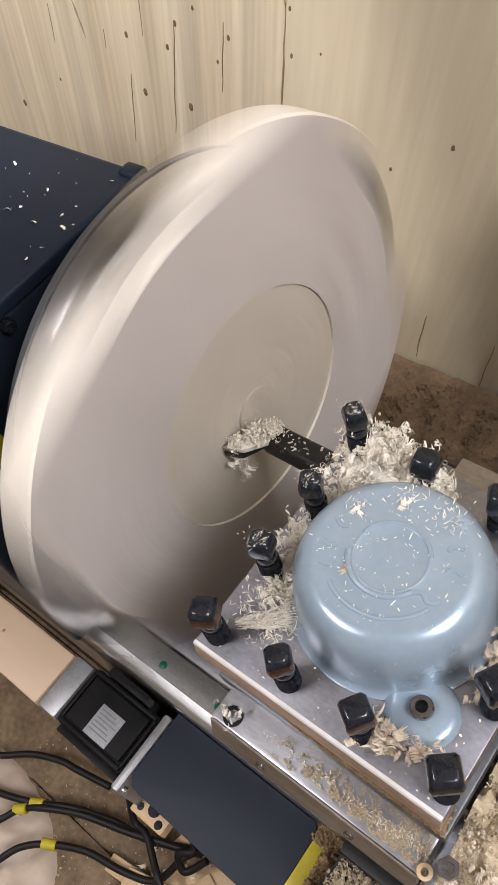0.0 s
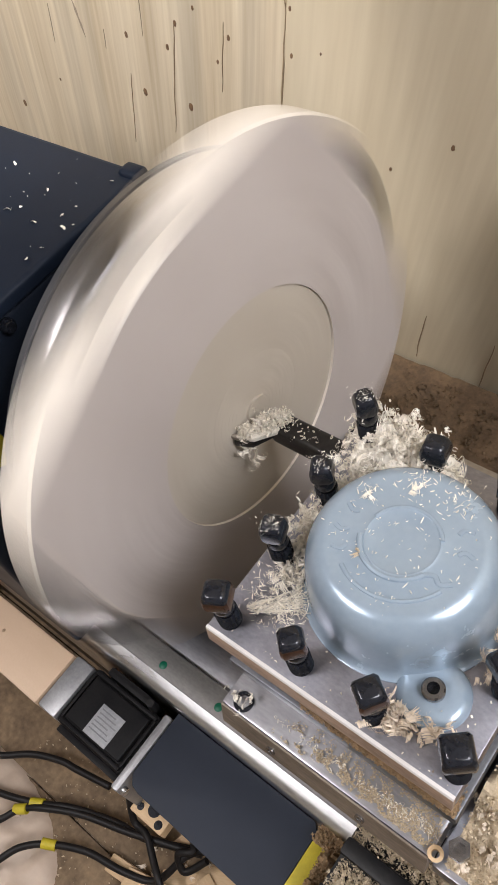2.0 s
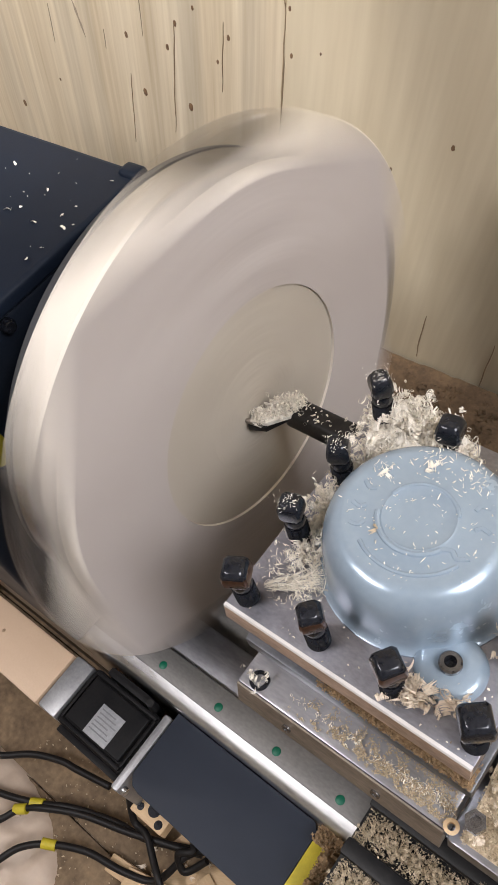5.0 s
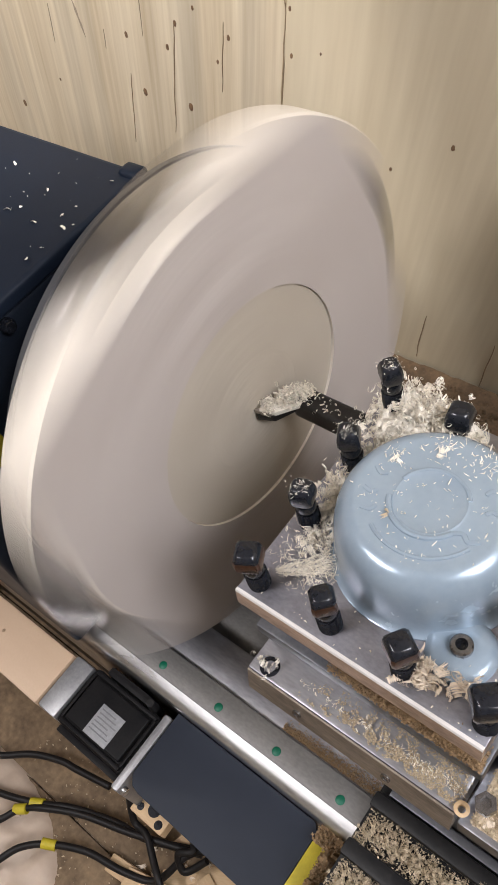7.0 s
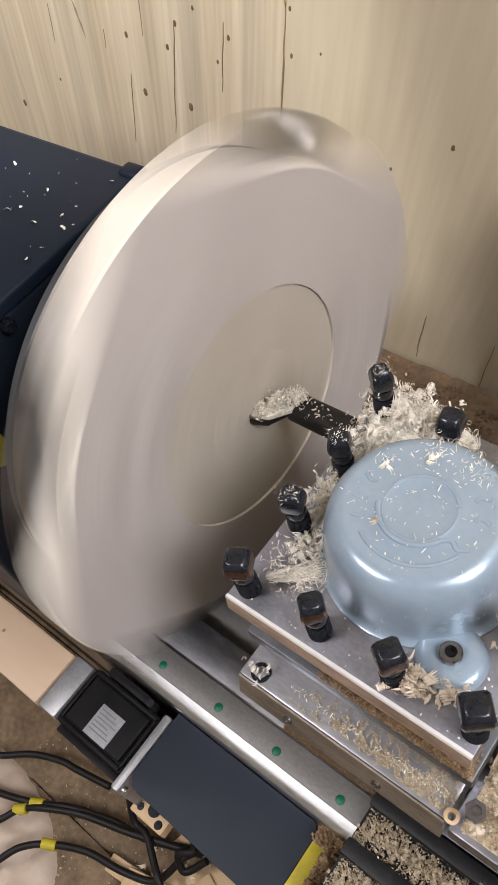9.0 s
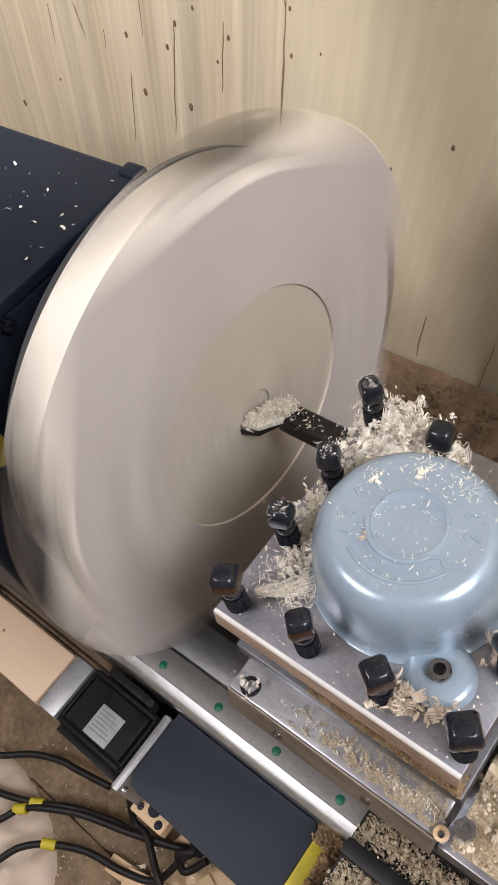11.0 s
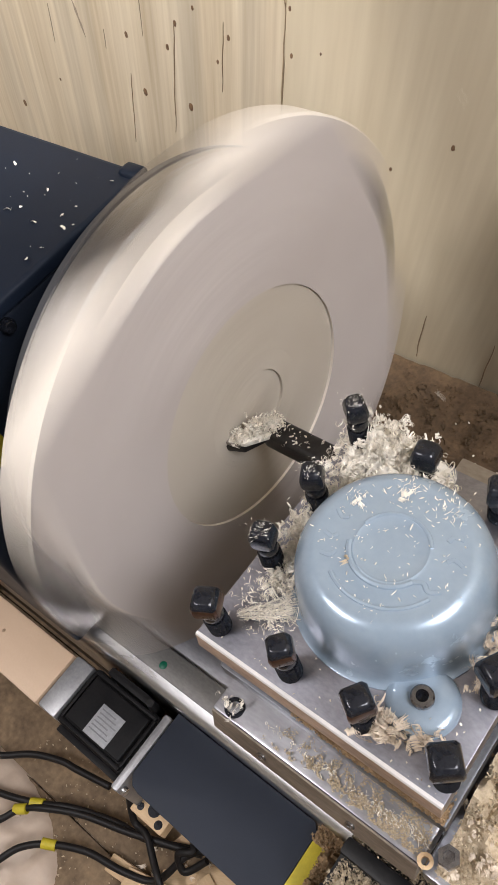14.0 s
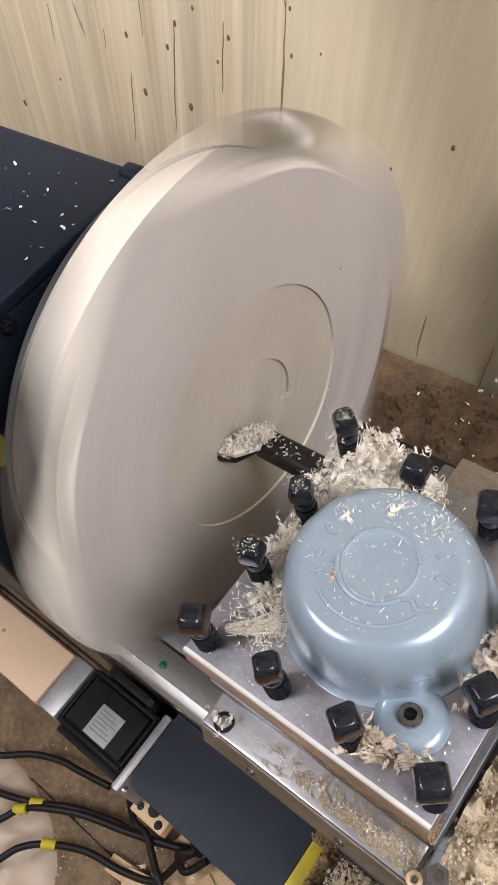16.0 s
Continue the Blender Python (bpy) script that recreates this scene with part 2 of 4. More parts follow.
def feathers(spots, seed, length=(0.006, 0.013), width=(0.0016, 0.0040), curl=(1.2, 4.0), tilt=1.1):
    """Frayed shavings: broad curls that split into strands towards one end."""
    rnd = random.Random(seed)
    verts, faces = [], []
    for (x, y, z, spread, up), count in spots:
        for _ in range(count):
            c = Vector((x + rnd.gauss(0, spread), y + rnd.gauss(0, spread), z + abs(rnd.gauss(0, up))))
            ln, wd, k = rnd.uniform(*length), rnd.uniform(*width), rnd.uniform(*curl) * rnd.choice((-1, 1))
            turn = Euler((rnd.uniform(-tilt, tilt), rnd.uniform(-tilt, tilt), rnd.uniform(0, 6.28))).to_matrix()
            strands, n = rnd.randint(5, 9), 9
            bow = rnd.uniform(-0.35, 0.35)
            for q in range(strands):
                off, half = wd * ((q + 0.5) / strands - 0.5), wd / strands * rnd.uniform(0.40, 0.62)
                kk, fan, reach = k * rnd.uniform(0.75, 1.3), rnd.gauss(0, 0.22) + bow, ln * rnd.uniform(0.65, 1.1)
                p, a, base = Vector((0, off, 0)), 0.0, len(verts)
                for i in range(n + 1):
                    u = i / n
                    w = half * (1.0 if u < 0.55 else 1.0 - 0.85 * (u - 0.55) / 0.45) * (0.6 + 0.4 * min(1, 4 * u))
                    lift = 0.18 * wd * math.cos(math.pi * off / wd)
                    verts.append(c + turn @ (p + Vector((0, -w, lift)))), verts.append(c + turn @ (p + Vector((0, w, lift + 0.1 * half))))
                    p = p + Vector((math.cos(a), (fan + 1.2 * off / wd) * u * u, math.sin(a))) * (reach / n)
                    a += kk / n * (1 + 0.08 * i)
                for i in range(n):
                    b = base + 2 * i
                    faces.append((b, b + 1, b + 3, b + 2))
    return verts, faces


def flakes(count, place, seed, size=(0.0006, 0.002)):
    """Small uneven flakes, each a bent quad; place(rnd) gives a point."""
    rnd = random.Random(seed)
    verts, faces = [], []
    for _ in range(count):
        c = Vector(place(rnd))
        s = rnd.uniform(*size)
        turn = Euler((rnd.uniform(-0.9, 0.9), rnd.uniform(-0.9, 0.9), rnd.uniform(0, 6.28))).to_matrix()
        b = len(verts)
        for q in ((-1, -0.5, 0), (0.1, -0.6, 0.35), (1, -0.2, 0), (0.9, 0.5, 0.1), (0, 0.55, 0.4), (-0.9, 0.4, 0.1)):
            verts.append(c + turn @ Vector([s * (k + rnd.uniform(-0.2, 0.2)) for k in q]))
        faces += [(b, b + 1, b + 4, b + 5), (b + 1, b + 2, b + 3, b + 4)]
    return verts, faces


def stuff(name, vf, material, label, category, kind="stuff"):
    me = bpy.data.meshes.new(name)
    me.from_pydata([tuple(v) for v in vf[0]], [], vf[1])
    me.materials.append(material)
    me.polygons.foreach_set("use_smooth", [True] * len(me.polygons))
    return tagged(new(name, me), label, category, "", kind)


# ---- the room ----
WALL_Y = 0.436


def build_room():
    # two pine boards meet at the long seam: a knotty one and a smoother one
    for x0, x1, material, label in ((-1.5, -0.2053, PINE, "knotty pale pine panel standing behind the lathe"),
                                    (-0.2047, 1.1, PINE_SMOOTH, "smooth pale pine panel with soft grain behind the lathe")):
        panel = part("wall_north", box(x0, x1, 0.0, 0.018, -0.50, 1.15, 0.0006), material)
        panel.matrix_world = pose(-0.14, WALL_Y, 0.80, 0, 15.5, 0)
        tagged(panel, label, "wall panel", "", "structure")
    outer = (("wall_back", (-2.2, 2.2, 0.62, 0.72, 0, 2.5)), ("wall_west", (-2.3, -2.2, -2.2, 0.62, 0, 2.5)),
             ("wall_east", (2.2, 2.3, -2.2, 0.62, 0, 2.5)), ("wall_south", (-2.2, 2.2, -2.3, -2.2, 0, 2.5)))
    for name, b in outer:
        tagged(part(name, box(*b, 0.0), PLASTER), "plain off-white plastered workshop wall", "wall", "", "structure")
    tagged(part("ceiling", box(-2.3, 2.3, -2.3, 0.72, 2.5, 2.6, 0.0), PLASTER), "plain off-white workshop ceiling", "ceiling", "", "structure")
    tagged(part("floor", box(-2.3, 2.3, -2.3, 0.72, -0.1, 0.0, 0.0), FLOOR), "dusty grey-brown workshop floor", "floor", "", "structure")
    

build_room()


def ceiling_lamp(x, y, sx, sy):
    lamp = thing("ceiling_lamp", "long white ceiling lamp with a flat diffuser", "lamp", (x, y, 2.5))
    part("housing", box(-sx / 2, sx / 2, -sy / 2, sy / 2, -0.06, 0.0, 0.01), PLASTER, lamp)
    part("diffuser", box(-sx / 2 + 0.01, sx / 2 - 0.01, -sy / 2 + 0.01, sy / 2 - 0.01, -0.075, -0.0605, 0.003), GLOW, lamp, "white diffuser")


ceiling_lamp(0.95, 0.05, 0.59, 1.30)
ceiling_lamp(-0.55, -0.75, 0.60, 0.34)



# Unseen lamp body, made up around the added spot.
def added_spot(x, y, z):
    lamp = thing("added_spot", "small grey cone lamp, added out of view to hold the panel spot", "lamp", (x, y, z))
    part("shade", revolve([(0.075, -0.01), (0.070, 0.05), (0.035, 0.11), (0.0, 0.115)], 32), ALU, lamp, "grey cone shade")
    part("stem", revolve([(0.006, 0.115), (0.006, 2.5 - z), (0.0, 2.5 - z)], 12), BLACK, lamp)


added_spot(-0.60, -0.30, 2.37)

# seams and knots of the pine panel, as (x, z) on its face: seam ends, then knots with their size
SEAMS = [(-0.260, 1.134, -0.287, 1.035, 0.0011), (-0.398, 1.106, -0.444, 0.980, 0.0011), (-0.486, 1.040, -0.520, 0.950, 0.0008),
         (-0.334, 1.115, -0.356, 1.044, 0.0007), (-0.140, 0.836, -0.156, 0.765, 0.0012), (-0.062, 0.83, -0.082, 0.74, 0.0014), (-0.255, 1.20, -0.260, 1.134, 0.0015)]
KNOTS = [(-0.721, 0.957, 0.006), (-0.473, 1.083, 0.0045), (-0.397, 1.105, 0.0042), (-0.417, 1.079, 0.0042), (-0.473, 1.021, 0.006),
         (-0.408, 1.017, 0.006), (-0.332, 1.101, 0.0038), (-0.262, 1.096, 0.0032), (-0.368, 1.123, 0.003), (-0.108, 1.044, 0.0038),
         (-0.170, 1.007, 0.003), (-0.230, 1.103, 0.002), (-0.62, 1.008, 0.0028), (-0.353, 1.075, 0.003), (-0.255, 1.137, 0.003)]


def panel_marks():
    for x0, z0, x1, z1, w in SEAMS:
        bm = bmesh.new()
        n = 14
        d = Vector((x1 - x0, 0, z1 - z0)).normalized()
        s = Vector((d.z, 0, -d.x))
        rows = []
        for i in range(n + 1):
            t = i / n
            c = Vector((x0 + (x1 - x0) * t, 0, z0 + (z1 - z0) * t)) + s * 0.0012 * noise.noise((t * 4, x0 * 40, 0))
            ww = 0.75 * w * (0.35 + 0.65 * math.sin(math.pi * min(0.97, t + 0.06)))
            rows.append([bm.verts.new(c + s * ww * k + Vector((0, y, 0))) for k, y in ((-1, WALL_Y + 0.001), (-0.6, WALL_Y - 0.0006), (0.6, WALL_Y - 0.0006), (1, WALL_Y + 0.001))])
        for a, b in zip(rows, rows[1:]):
            for k in range(3):
                bm.faces.new((a[k], a[k + 1], b[k + 1], b[k]))
        tagged(part("panel_seam", bm, CRACK), "thin dark open seam in the pine panel", "seam", "panel seams", "structure")
    for x, z, r in KNOTS:
        bm = bmesh.new()
        ring = [[bm.verts.new((x + q * r * (0.8 + 0.25 * noise.noise((k, x * 50, q))) * math.cos(k * 0.5236) * 0.75 + q * r * 0.2 * math.sin(k * 0.5236), WALL_Y - h,
                               z + q * r * math.sin(k * 0.5236))) for k in range(12)] for q, h in ((1.0, -0.001), (0.75, 0.0003), (0.35, 0.00045))]
        for a, b in zip(ring, ring[1:]):
            for k in range(12):
                bm.faces.new((a[k], a[(k + 1) % 12], b[(k + 1) % 12], b[k]))
        bm.faces.new(ring[2])
        tagged(part("panel_knot", bm, KNOT), "small dark knot in the pine panel", "knot", "panel knots", "structure")


panel_marks()


def panel_stains():
    """Grey smears in the wood, thin and lens-shaped."""
    for x0, z0, x1, z1, w in ((-0.541, 1.112, -0.541, 1.070, 0.0042), (-0.506, 1.084, -0.513, 1.062, 0.0016), (-0.585, 1.10, -0.600, 1.055, 0.0014), (-0.435, 1.13, -0.448, 1.085, 0.0012)):
        bm = bmesh.new()
        rows = []
        for i in range(11):
            t = i / 10
            ww = w * math.sin(math.pi * (0.04 + 0.92 * t)) * (0.8 + 0.4 * noise.noise((t * 5, x0 * 30, 1.0)))
            cx, cz = x0 + (x1 - x0) * t, z0 + (z1 - z0) * t
            rows.append([bm.verts.new((cx + ww * q, WALL_Y - h, cz)) for q, h in ((-1, -0.0005), (0, 0.0006), (1, -0.0005))])
        for a, b in zip(rows, rows[1:]):
            for k in range(2):
                bm.faces.new((a[k], a[k + 1], b[k + 1], b[k]))
        tagged(part("panel_stain", bm, STAIN), "grey weathered smear in the pine panel", "stain", "panel stains", "structure")


panel_stains()


# ---- tray and ground behind and below the machine ----
def build_ground():
    tray = part("chip_tray", box(-0.9, 0.75, 0.135, 0.430, 0.735, 0.75, 0.002), TRAY)
    tagged(tray, "brown chip tray behind the bed, covered in wood dust", "tray")
    dust = part("tray_dust", sheet(-0.40, 0.35, 0.22, 0.432, 0.7505, 90, 40, lambda u, v: 0.007 * (0.3 + v), 4, 28), TRAY)
    tagged(dust, "layer of brown wood dust on the chip tray", "wood dust", "", "stuff")
    def on_tray(r):
        while True:
            x, y = r.uniform(-0.16, 0.26), r.uniform(0.255, 0.428)
            if noise.noise((x * 25, y * 25, 7.0)) + r.uniform(-0.35, 0.35) > 0.12 * (y - 0.25) / 0.1 - 0.1:
                return (x, y, 0.7555 + abs(r.gauss(0, 0.003)))
    strands = random.Random(52)
    spots = [((strands.uniform(-0.16, 0.26), strands.uniform(0.30, 0.425), 0.757, 0.004, 0.002), 10) for _ in range(150)]
    stuff("tray_curls", curls(spots, 53, (0.004, 0.014), (0.0004, 0.0016), (1.2, 6.0), 0.9), TRAY, "brown curled shavings lying on the tray", "shavings")
    stuff("tray_chips", flakes(9000, on_tray, 51, (0.0003, 0.0014)), TRAY, "brown and pale wood chips lying on the tray", "wood chips")
    bench = thing("workbench", "dusty board-topped wooden bench under the machine", "bench", (-0.1, -0.315, 0.0))
    for k in range(6):
        y = -0.435 + 0.1452 * k
        part("board", box(-0.9, 0.9, y, y + 0.1440, 0.455, 0.4995 + 0.0004 * (k % 2), 0.002), FLOOR, bench)
    for x in (-0.86, 0.80):
        for y in (-0.40, 0.34):
            part("leg", box(x, x + 0.06, y, y + 0.06, 0.0, 0.4549, 0.003), OAK, bench)
    for x in (-0.85, 0.65):
        part("post", box(x, x + 0.04, 0.36, 0.40, 0.0, 0.7349, 0.003), DARK_IRON, tray)
    return tray


build_ground()


# ---- lathe bed, headstock, cover, motor ----
def build_bed():
    bed = thing("lathe_bed", "grey steel lathe bed with a bright worn front edge", "lathe bed", (0, 0, 0.5))
    z = lambda v: v - 0.5
    part("front_way", prism([(-0.85, -0.009), (0.9, -0.009), (0.9, 0.014), (-0.85, 0.014)], z(0.60), z(0.82), 0.0008), CASTIRON, bed)
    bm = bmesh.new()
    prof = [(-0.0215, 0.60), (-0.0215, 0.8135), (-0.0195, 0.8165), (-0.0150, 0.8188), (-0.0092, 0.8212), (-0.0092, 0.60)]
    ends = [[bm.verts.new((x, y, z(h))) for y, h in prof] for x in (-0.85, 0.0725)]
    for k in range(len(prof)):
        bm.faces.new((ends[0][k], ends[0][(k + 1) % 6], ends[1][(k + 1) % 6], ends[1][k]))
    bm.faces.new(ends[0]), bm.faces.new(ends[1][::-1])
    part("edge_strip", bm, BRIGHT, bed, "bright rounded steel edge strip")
    part("inner_way", box(-0.85, 0.9, 0.0146, 0.050, z(0.60), z(0.813), 0.001), GROUND, bed, "smooth light grey inner way")
    part("back_way", box(-0.85, 0.9, 0.110, 0.134, z(0.60), z(0.8212), 0.002), DARK_IRON, bed)
    part("bed_floor", box(-0.85, 0.9, 0.0502, 0.1098, z(0.60), z(0.785), 0.001), CASTIRON, bed, "grey bed casting between the ways")
    for x in (-0.135, -0.072, -0.012, 0.048):
        part("plug", revolve([(0.0, 0.8207 - 0.5), (0.0032, 0.8206 - 0.5), (0.0037, 0.8202 - 0.5), (0.0037, 0.815 - 0.5)], 20), GREEN, bed, "round green plug").location = (x, -0.001, 0)
    part("foot", box(-0.8, -0.3, -0.02, 0.13, 0.0, 0.099, 0.004), DARK_IRON, bed)
    part("foot", box(0.2, 0.8, -0.02, 0.13, 0.0, 0.099, 0.004), DARK_IRON, bed)
    return bed


build_bed()


def build_headstock():
    hs = thing("headstock", "navy painted lathe headstock with white wood chips on top", "headstock", (-0.45, 0.13, 0.80))
    o = Vector((-0.45, 0.13, 0.80))
    l = lambda b: (b[0] - o.x, b[1] - o.x, b[2] - o.y, b[3] - o.y, b[4] - o.z, b[5] - o.z)
    part("casting", box(*l((-0.75, -0.2125, -0.03, 0.205, 0.8205, 1.138)), 0.006, 3), NAVY_DARK, hs)
    part("lid", box(*l((-0.76, -0.2075, -0.04, 0.2105, 1.1385, 1.151)), 0.004, 3), NAVY, hs, "navy sheet lid with chips on it")
    bm = box(*l((-0.224, -0.2050, 0.200, 0.2135, 1.1440, 1.1545)), 0.0045, 3)
    part("corner_lug", bm, NAVY, hs)
    bm = revolve([(0.0, 0.006), (0.004, 0.006), (0.0052, 0.004), (0.0052, 0.0)], 16, "x")
    part("cover_screw", bm, BLACK, hs).location = Vector((-0.2124, 0.074, 1.131)) - o
    part("rear_guard", box(*l((-0.60, -0.400, 0.150, 0.212, 1.1515, 1.20)), 0.004), NAVY, hs)
    # bits of wood on the lid, the first few larger
    lid_bits = [(-0.3085, 0.1789), (-0.2726, 0.1396), (-0.2648, 0.1461), (-0.2568, 0.162), (-0.2595, 0.1673), (-0.2257, 0.1626), (-0.221, 0.1926), (-0.2189, 0.1111), (-0.2425, 0.1384), (-0.2172, 0.1232), (-0.2134, 0.1481), (-0.2181, 0.1431), (-0.2693, 0.141), (-0.2284, 0.1518)]
    bits = iter(lid_bits)
    stuff("chips_on_lid", flakes(len(lid_bits), lambda r: (*next(bits), 1.1520), 5, (0.0010, 0.0024)), SHAVING, "scattered white wood chips on the navy lid", "wood chips")
    stuff("specks_on_lid", flakes(40, lambda r: (r.uniform(-0.37, -0.212), r.uniform(0.07, 0.205), 1.1516), 6, (0.0003, 0.0008)), SHAVING, "fine white wood specks on the navy lid", "wood chips")
    lab = prism([(1.037, -0.032), (1.076, -0.0285), (1.085, 0.05)], -0.0003, 0.0003)
    wl = part("warning_label", lab, YELLOW, hs, "yellow triangular warning label")
    wl.matrix_basis = Matrix.Translation(Vector((-0.2120, 0, 0)) - o) @ Matrix(((0, 0, 1, 0), (0, -1, 0, 0), (1, 0, 0, 0), (0, 0, 0, 1)))
    return hs


build_headstock()


def build_cream_board():
    b = part("side_board", box(-0.62, -0.2215, -0.0915, -0.0395, 0.70, 0.800, 0.002), CREAM)
    tagged(b, "smooth cream board beside the bed behind the motor", "board")
    part("board_hole", revolve([(0, 0.0006), (0.0014, 0.0006), (0.0018, 0.0)], 12), CRACK, b).location = (-0.30, -0.062, 0.8001)
    for x in (-0.6, -0.26):
        part("board_leg", box(x, x + 0.03, -0.09, -0.042, 0.50, 0.6995, 0.002), OAK, b)


build_cream_board()


def build_motor():
    m = thing("servo_motor", "black square servo motor with grey end plates and a label", "motor", (-0.16, -0.0615, 0.50))
    o = Vector((-0.16, -0.0615, 0.50))
    l = lambda b: (b[0] - o.x, b[1] - o.x, b[2] - o.y, b[3] - o.y, b[4] - o.z, b[5] - o.z)
    part("body", box(*l((-0.1975, -0.1155, -0.090, -0.034, 0.722, 0.795)), 0.004, 3), MOTOR, m)
    part("body_ridge", box(*l((-0.190, -0.123, -0.083, -0.041, 0.795, 0.800)), 0.002, 3), MOTOR, m)
    for y in (-0.0865, -0.0375):
        part("body_rib", box(*l((-0.194, -0.119, y - 0.0016, y + 0.0016, 0.7952, 0.7985)), 0.0010), MOTOR, m)
    for x in (-0.1935, -0.1195):
        part("body_rib", box(*l((x - 0.0015, x + 0.0015, -0.0845, -0.0395, 0.7952, 0.7980)), 0.0010), MOTOR, m)
    part("cable_gland", revolve([(0.0, 0.012), (0.0035, 0.012), (0.0045, 0.0), (0.0, 0.0)], 14), RUBBER, m).location = Vector((-0.128, -0.031, 0.7972)) - o
    part("side_fin", box(*l((-0.1965, -0.117, -0.0965, -0.0902, 0.735, 0.785)), 0.0015), MOTOR, m)
    part("connector", box(*l((-0.186, -0.135, -0.0338, -0.0255, 0.755, 0.797)), 0.003), MOTOR, m)
    part("end_plate", box(*l((-0.2205, -0.1980, -0.0905, -0.037, 0.722, 0.7985)), 0.003), ALU, m, "grey aluminium end plate")
    part("flange", box(*l((-0.1150, -0.1065, -0.1005, -0.029, 0.712, 0.8005)), 0.003), ALU, m, "grey aluminium flange")
    bolt = revolve([(0, 0.004), (0.003, 0.004), (0.0035, 0.003), (0.0035, 0)], 12, "x")
    part("flange_bolt", bolt, STEEL, m, "small bright bolt").location = Vector((-0.1065, -0.0955, 0.793)) - o
    part("bracket", box(*l((-0.21, -0.11, -0.085, -0.04, 0.50, 0.7215)), 0.003), DARK_IRON, m)
    tag = part("label", box(*l((-0.1665, -0.1395, -0.0825, -0.0545, 0.8002, 0.8007)), 0.0002), LABEL, m, "grey printed label")
    for i in range(6):
        y = -0.0585 - 0.0036 * i
        part("print_line", box(*l((-0.164, -0.1445 + 0.003 * ((i * 7) % 3 - 1), y - 0.0006, y + 0.0006, 0.80075, 0.80085)), 0.0), INK, tag)


build_motor()


def build_cover():
    c = thing("slate_cover", "dark slate painted cover plate with a yellow corner", "cover", (-0.03, -0.056, 0.50))
    o = Vector((-0.03, -0.056, 0.50))
    pts = [(-0.1055, -0.0225), (-0.1055, -0.0815), (-0.1005, -0.0885), (-0.092, -0.0905), (0.036, -0.0925), (0.0425, -0.086), (0.0425, -0.028), (0.037, -0.0225)]
    part("top_plate", prism([(x - o.x, y - o.y) for x, y in pts], 0.792 - o.z, 0.800 - o.z, 0.0008), COVER, c)
    part("stripe", box(0.0427 - o.x, 0.0545 - o.x, -0.0930 - o.y, -0.0340 - o.y, 0.790 - o.z, 0.7992 - o.z, 0.0008), YELLOW, c, "yellow painted end strip")
    blk = part("wooden_block", box(-0.1125 - o.x, -0.075 - o.x, -0.1060 - o.y, -0.0855 - o.y, 0.7305 - o.z, 0.7455 - o.z, 0.002), OAK, c, "pale wooden block with drilled holes")
    for x, y, r in ((-0.1050, -0.0985, 0.0030), (-0.0925, -0.0935, 0.0058), (-0.0820, -0.1005, 0.0036)):
        part("hole", revolve([(0, 0.0), (r, 0.0), (r + 0.0004, -0.0006)], 16), BLACK, blk).location = (x - o.x, y - o.y, 0.7460 - o.z)
    part("block_arm", box(-0.1 - o.x, -0.082 - o.x, -0.0853 - o.y, -0.030 - o.y, 0.7305 - o.z, 0.7415 - o.z, 0.002), DARK_IRON, c)
    part("bracket", box(-0.095 - o.x, 0.03 - o.x, -0.045 - o.y, -0.0235 - o.y, 0.0, 0.2918, 0.002), DARK_IRON, c)


build_cover()



# ---- saddle and black way cover ----
def build_saddle():
    s = thing("saddle", "grey cast saddle sitting across the bed ways", "saddle", (0.06, 0.06, 0.80))
    o = Vector((0.06, 0.06, 0.80))
    l = lambda b: (b[0] - o.x, b[1] - o.x, b[2] - o.y, b[3] - o.y, b[4] - o.z, b[5] - o.z)
    part("saddle_block", box(*l((0.005, 0.30, 0.030, 0.225, 0.8215, 0.944)), 0.003), CASTIRON, s)
    part("dovetail", box(*l((0.02, 0.118, 0.025, 0.225, 0.9445, 0.9620)), 0.002), SIDE, s)
    part("rear_beam", box(*l((-0.094, 0.30, 0.2255, 0.252, 0.8215, 0.900)), 0.002), RUBBER, s, "black rear beam of the saddle")
    cover = thing("way_cover", "black ridged rubber way cover sprinkled with shavings", "way cover", (0.17, 0.0, 0.8215))
    part("base_strip", box(-0.1, 0.25, -0.064, 0.028, 0.0, 0.010, 0.002), RUBBER, cover)
    for y, w, h in ((-0.058, 0.0050, 0.020), (-0.0245, 0.0065, 0.021), (0.0125, 0.0060, 0.022)):
        part("ridge", box(-0.1, 0.25, y - w, y + w, 0.0102, h, 0.003), RUBBER, cover)
    part("clip_rail", box(-0.092, 0.25, 0.0202, 0.0270, 0.0102, 0.0165, 0.001), DARK_STEEL, cover, "narrow dark steel rail")
    pick = random.Random(40)
    for name, y in (("way_cover_chips", -0.0060), ("way_cover_edge_chips", -0.0415)):
        spots = [((0.078 + 0.0045 * i, y + pick.gauss(0, 0.0035), 0.8335 + 0.003 * pick.random(), 0.0042, 0.0035), 17) for i in range(34)]
        stuff(name, feathers(spots, 41, (0.003, 0.008), (0.0010, 0.0028), (1.0, 4.0), 1.0), DUST_PALE, "pale shavings lying in the groove of the black way cover", "shavings")
        stuff(name.replace("chips", "dust"), flakes(5000, lambda r: (r.uniform(0.073, 0.24), y + r.gauss(0, 0.0065), 0.8322 + abs(r.gauss(0, 0.003))), 42, (0.0003, 0.0010)), DUST_PALE,
              "saw dust lying in the groove of the black way cover", "saw dust")


build_saddle()


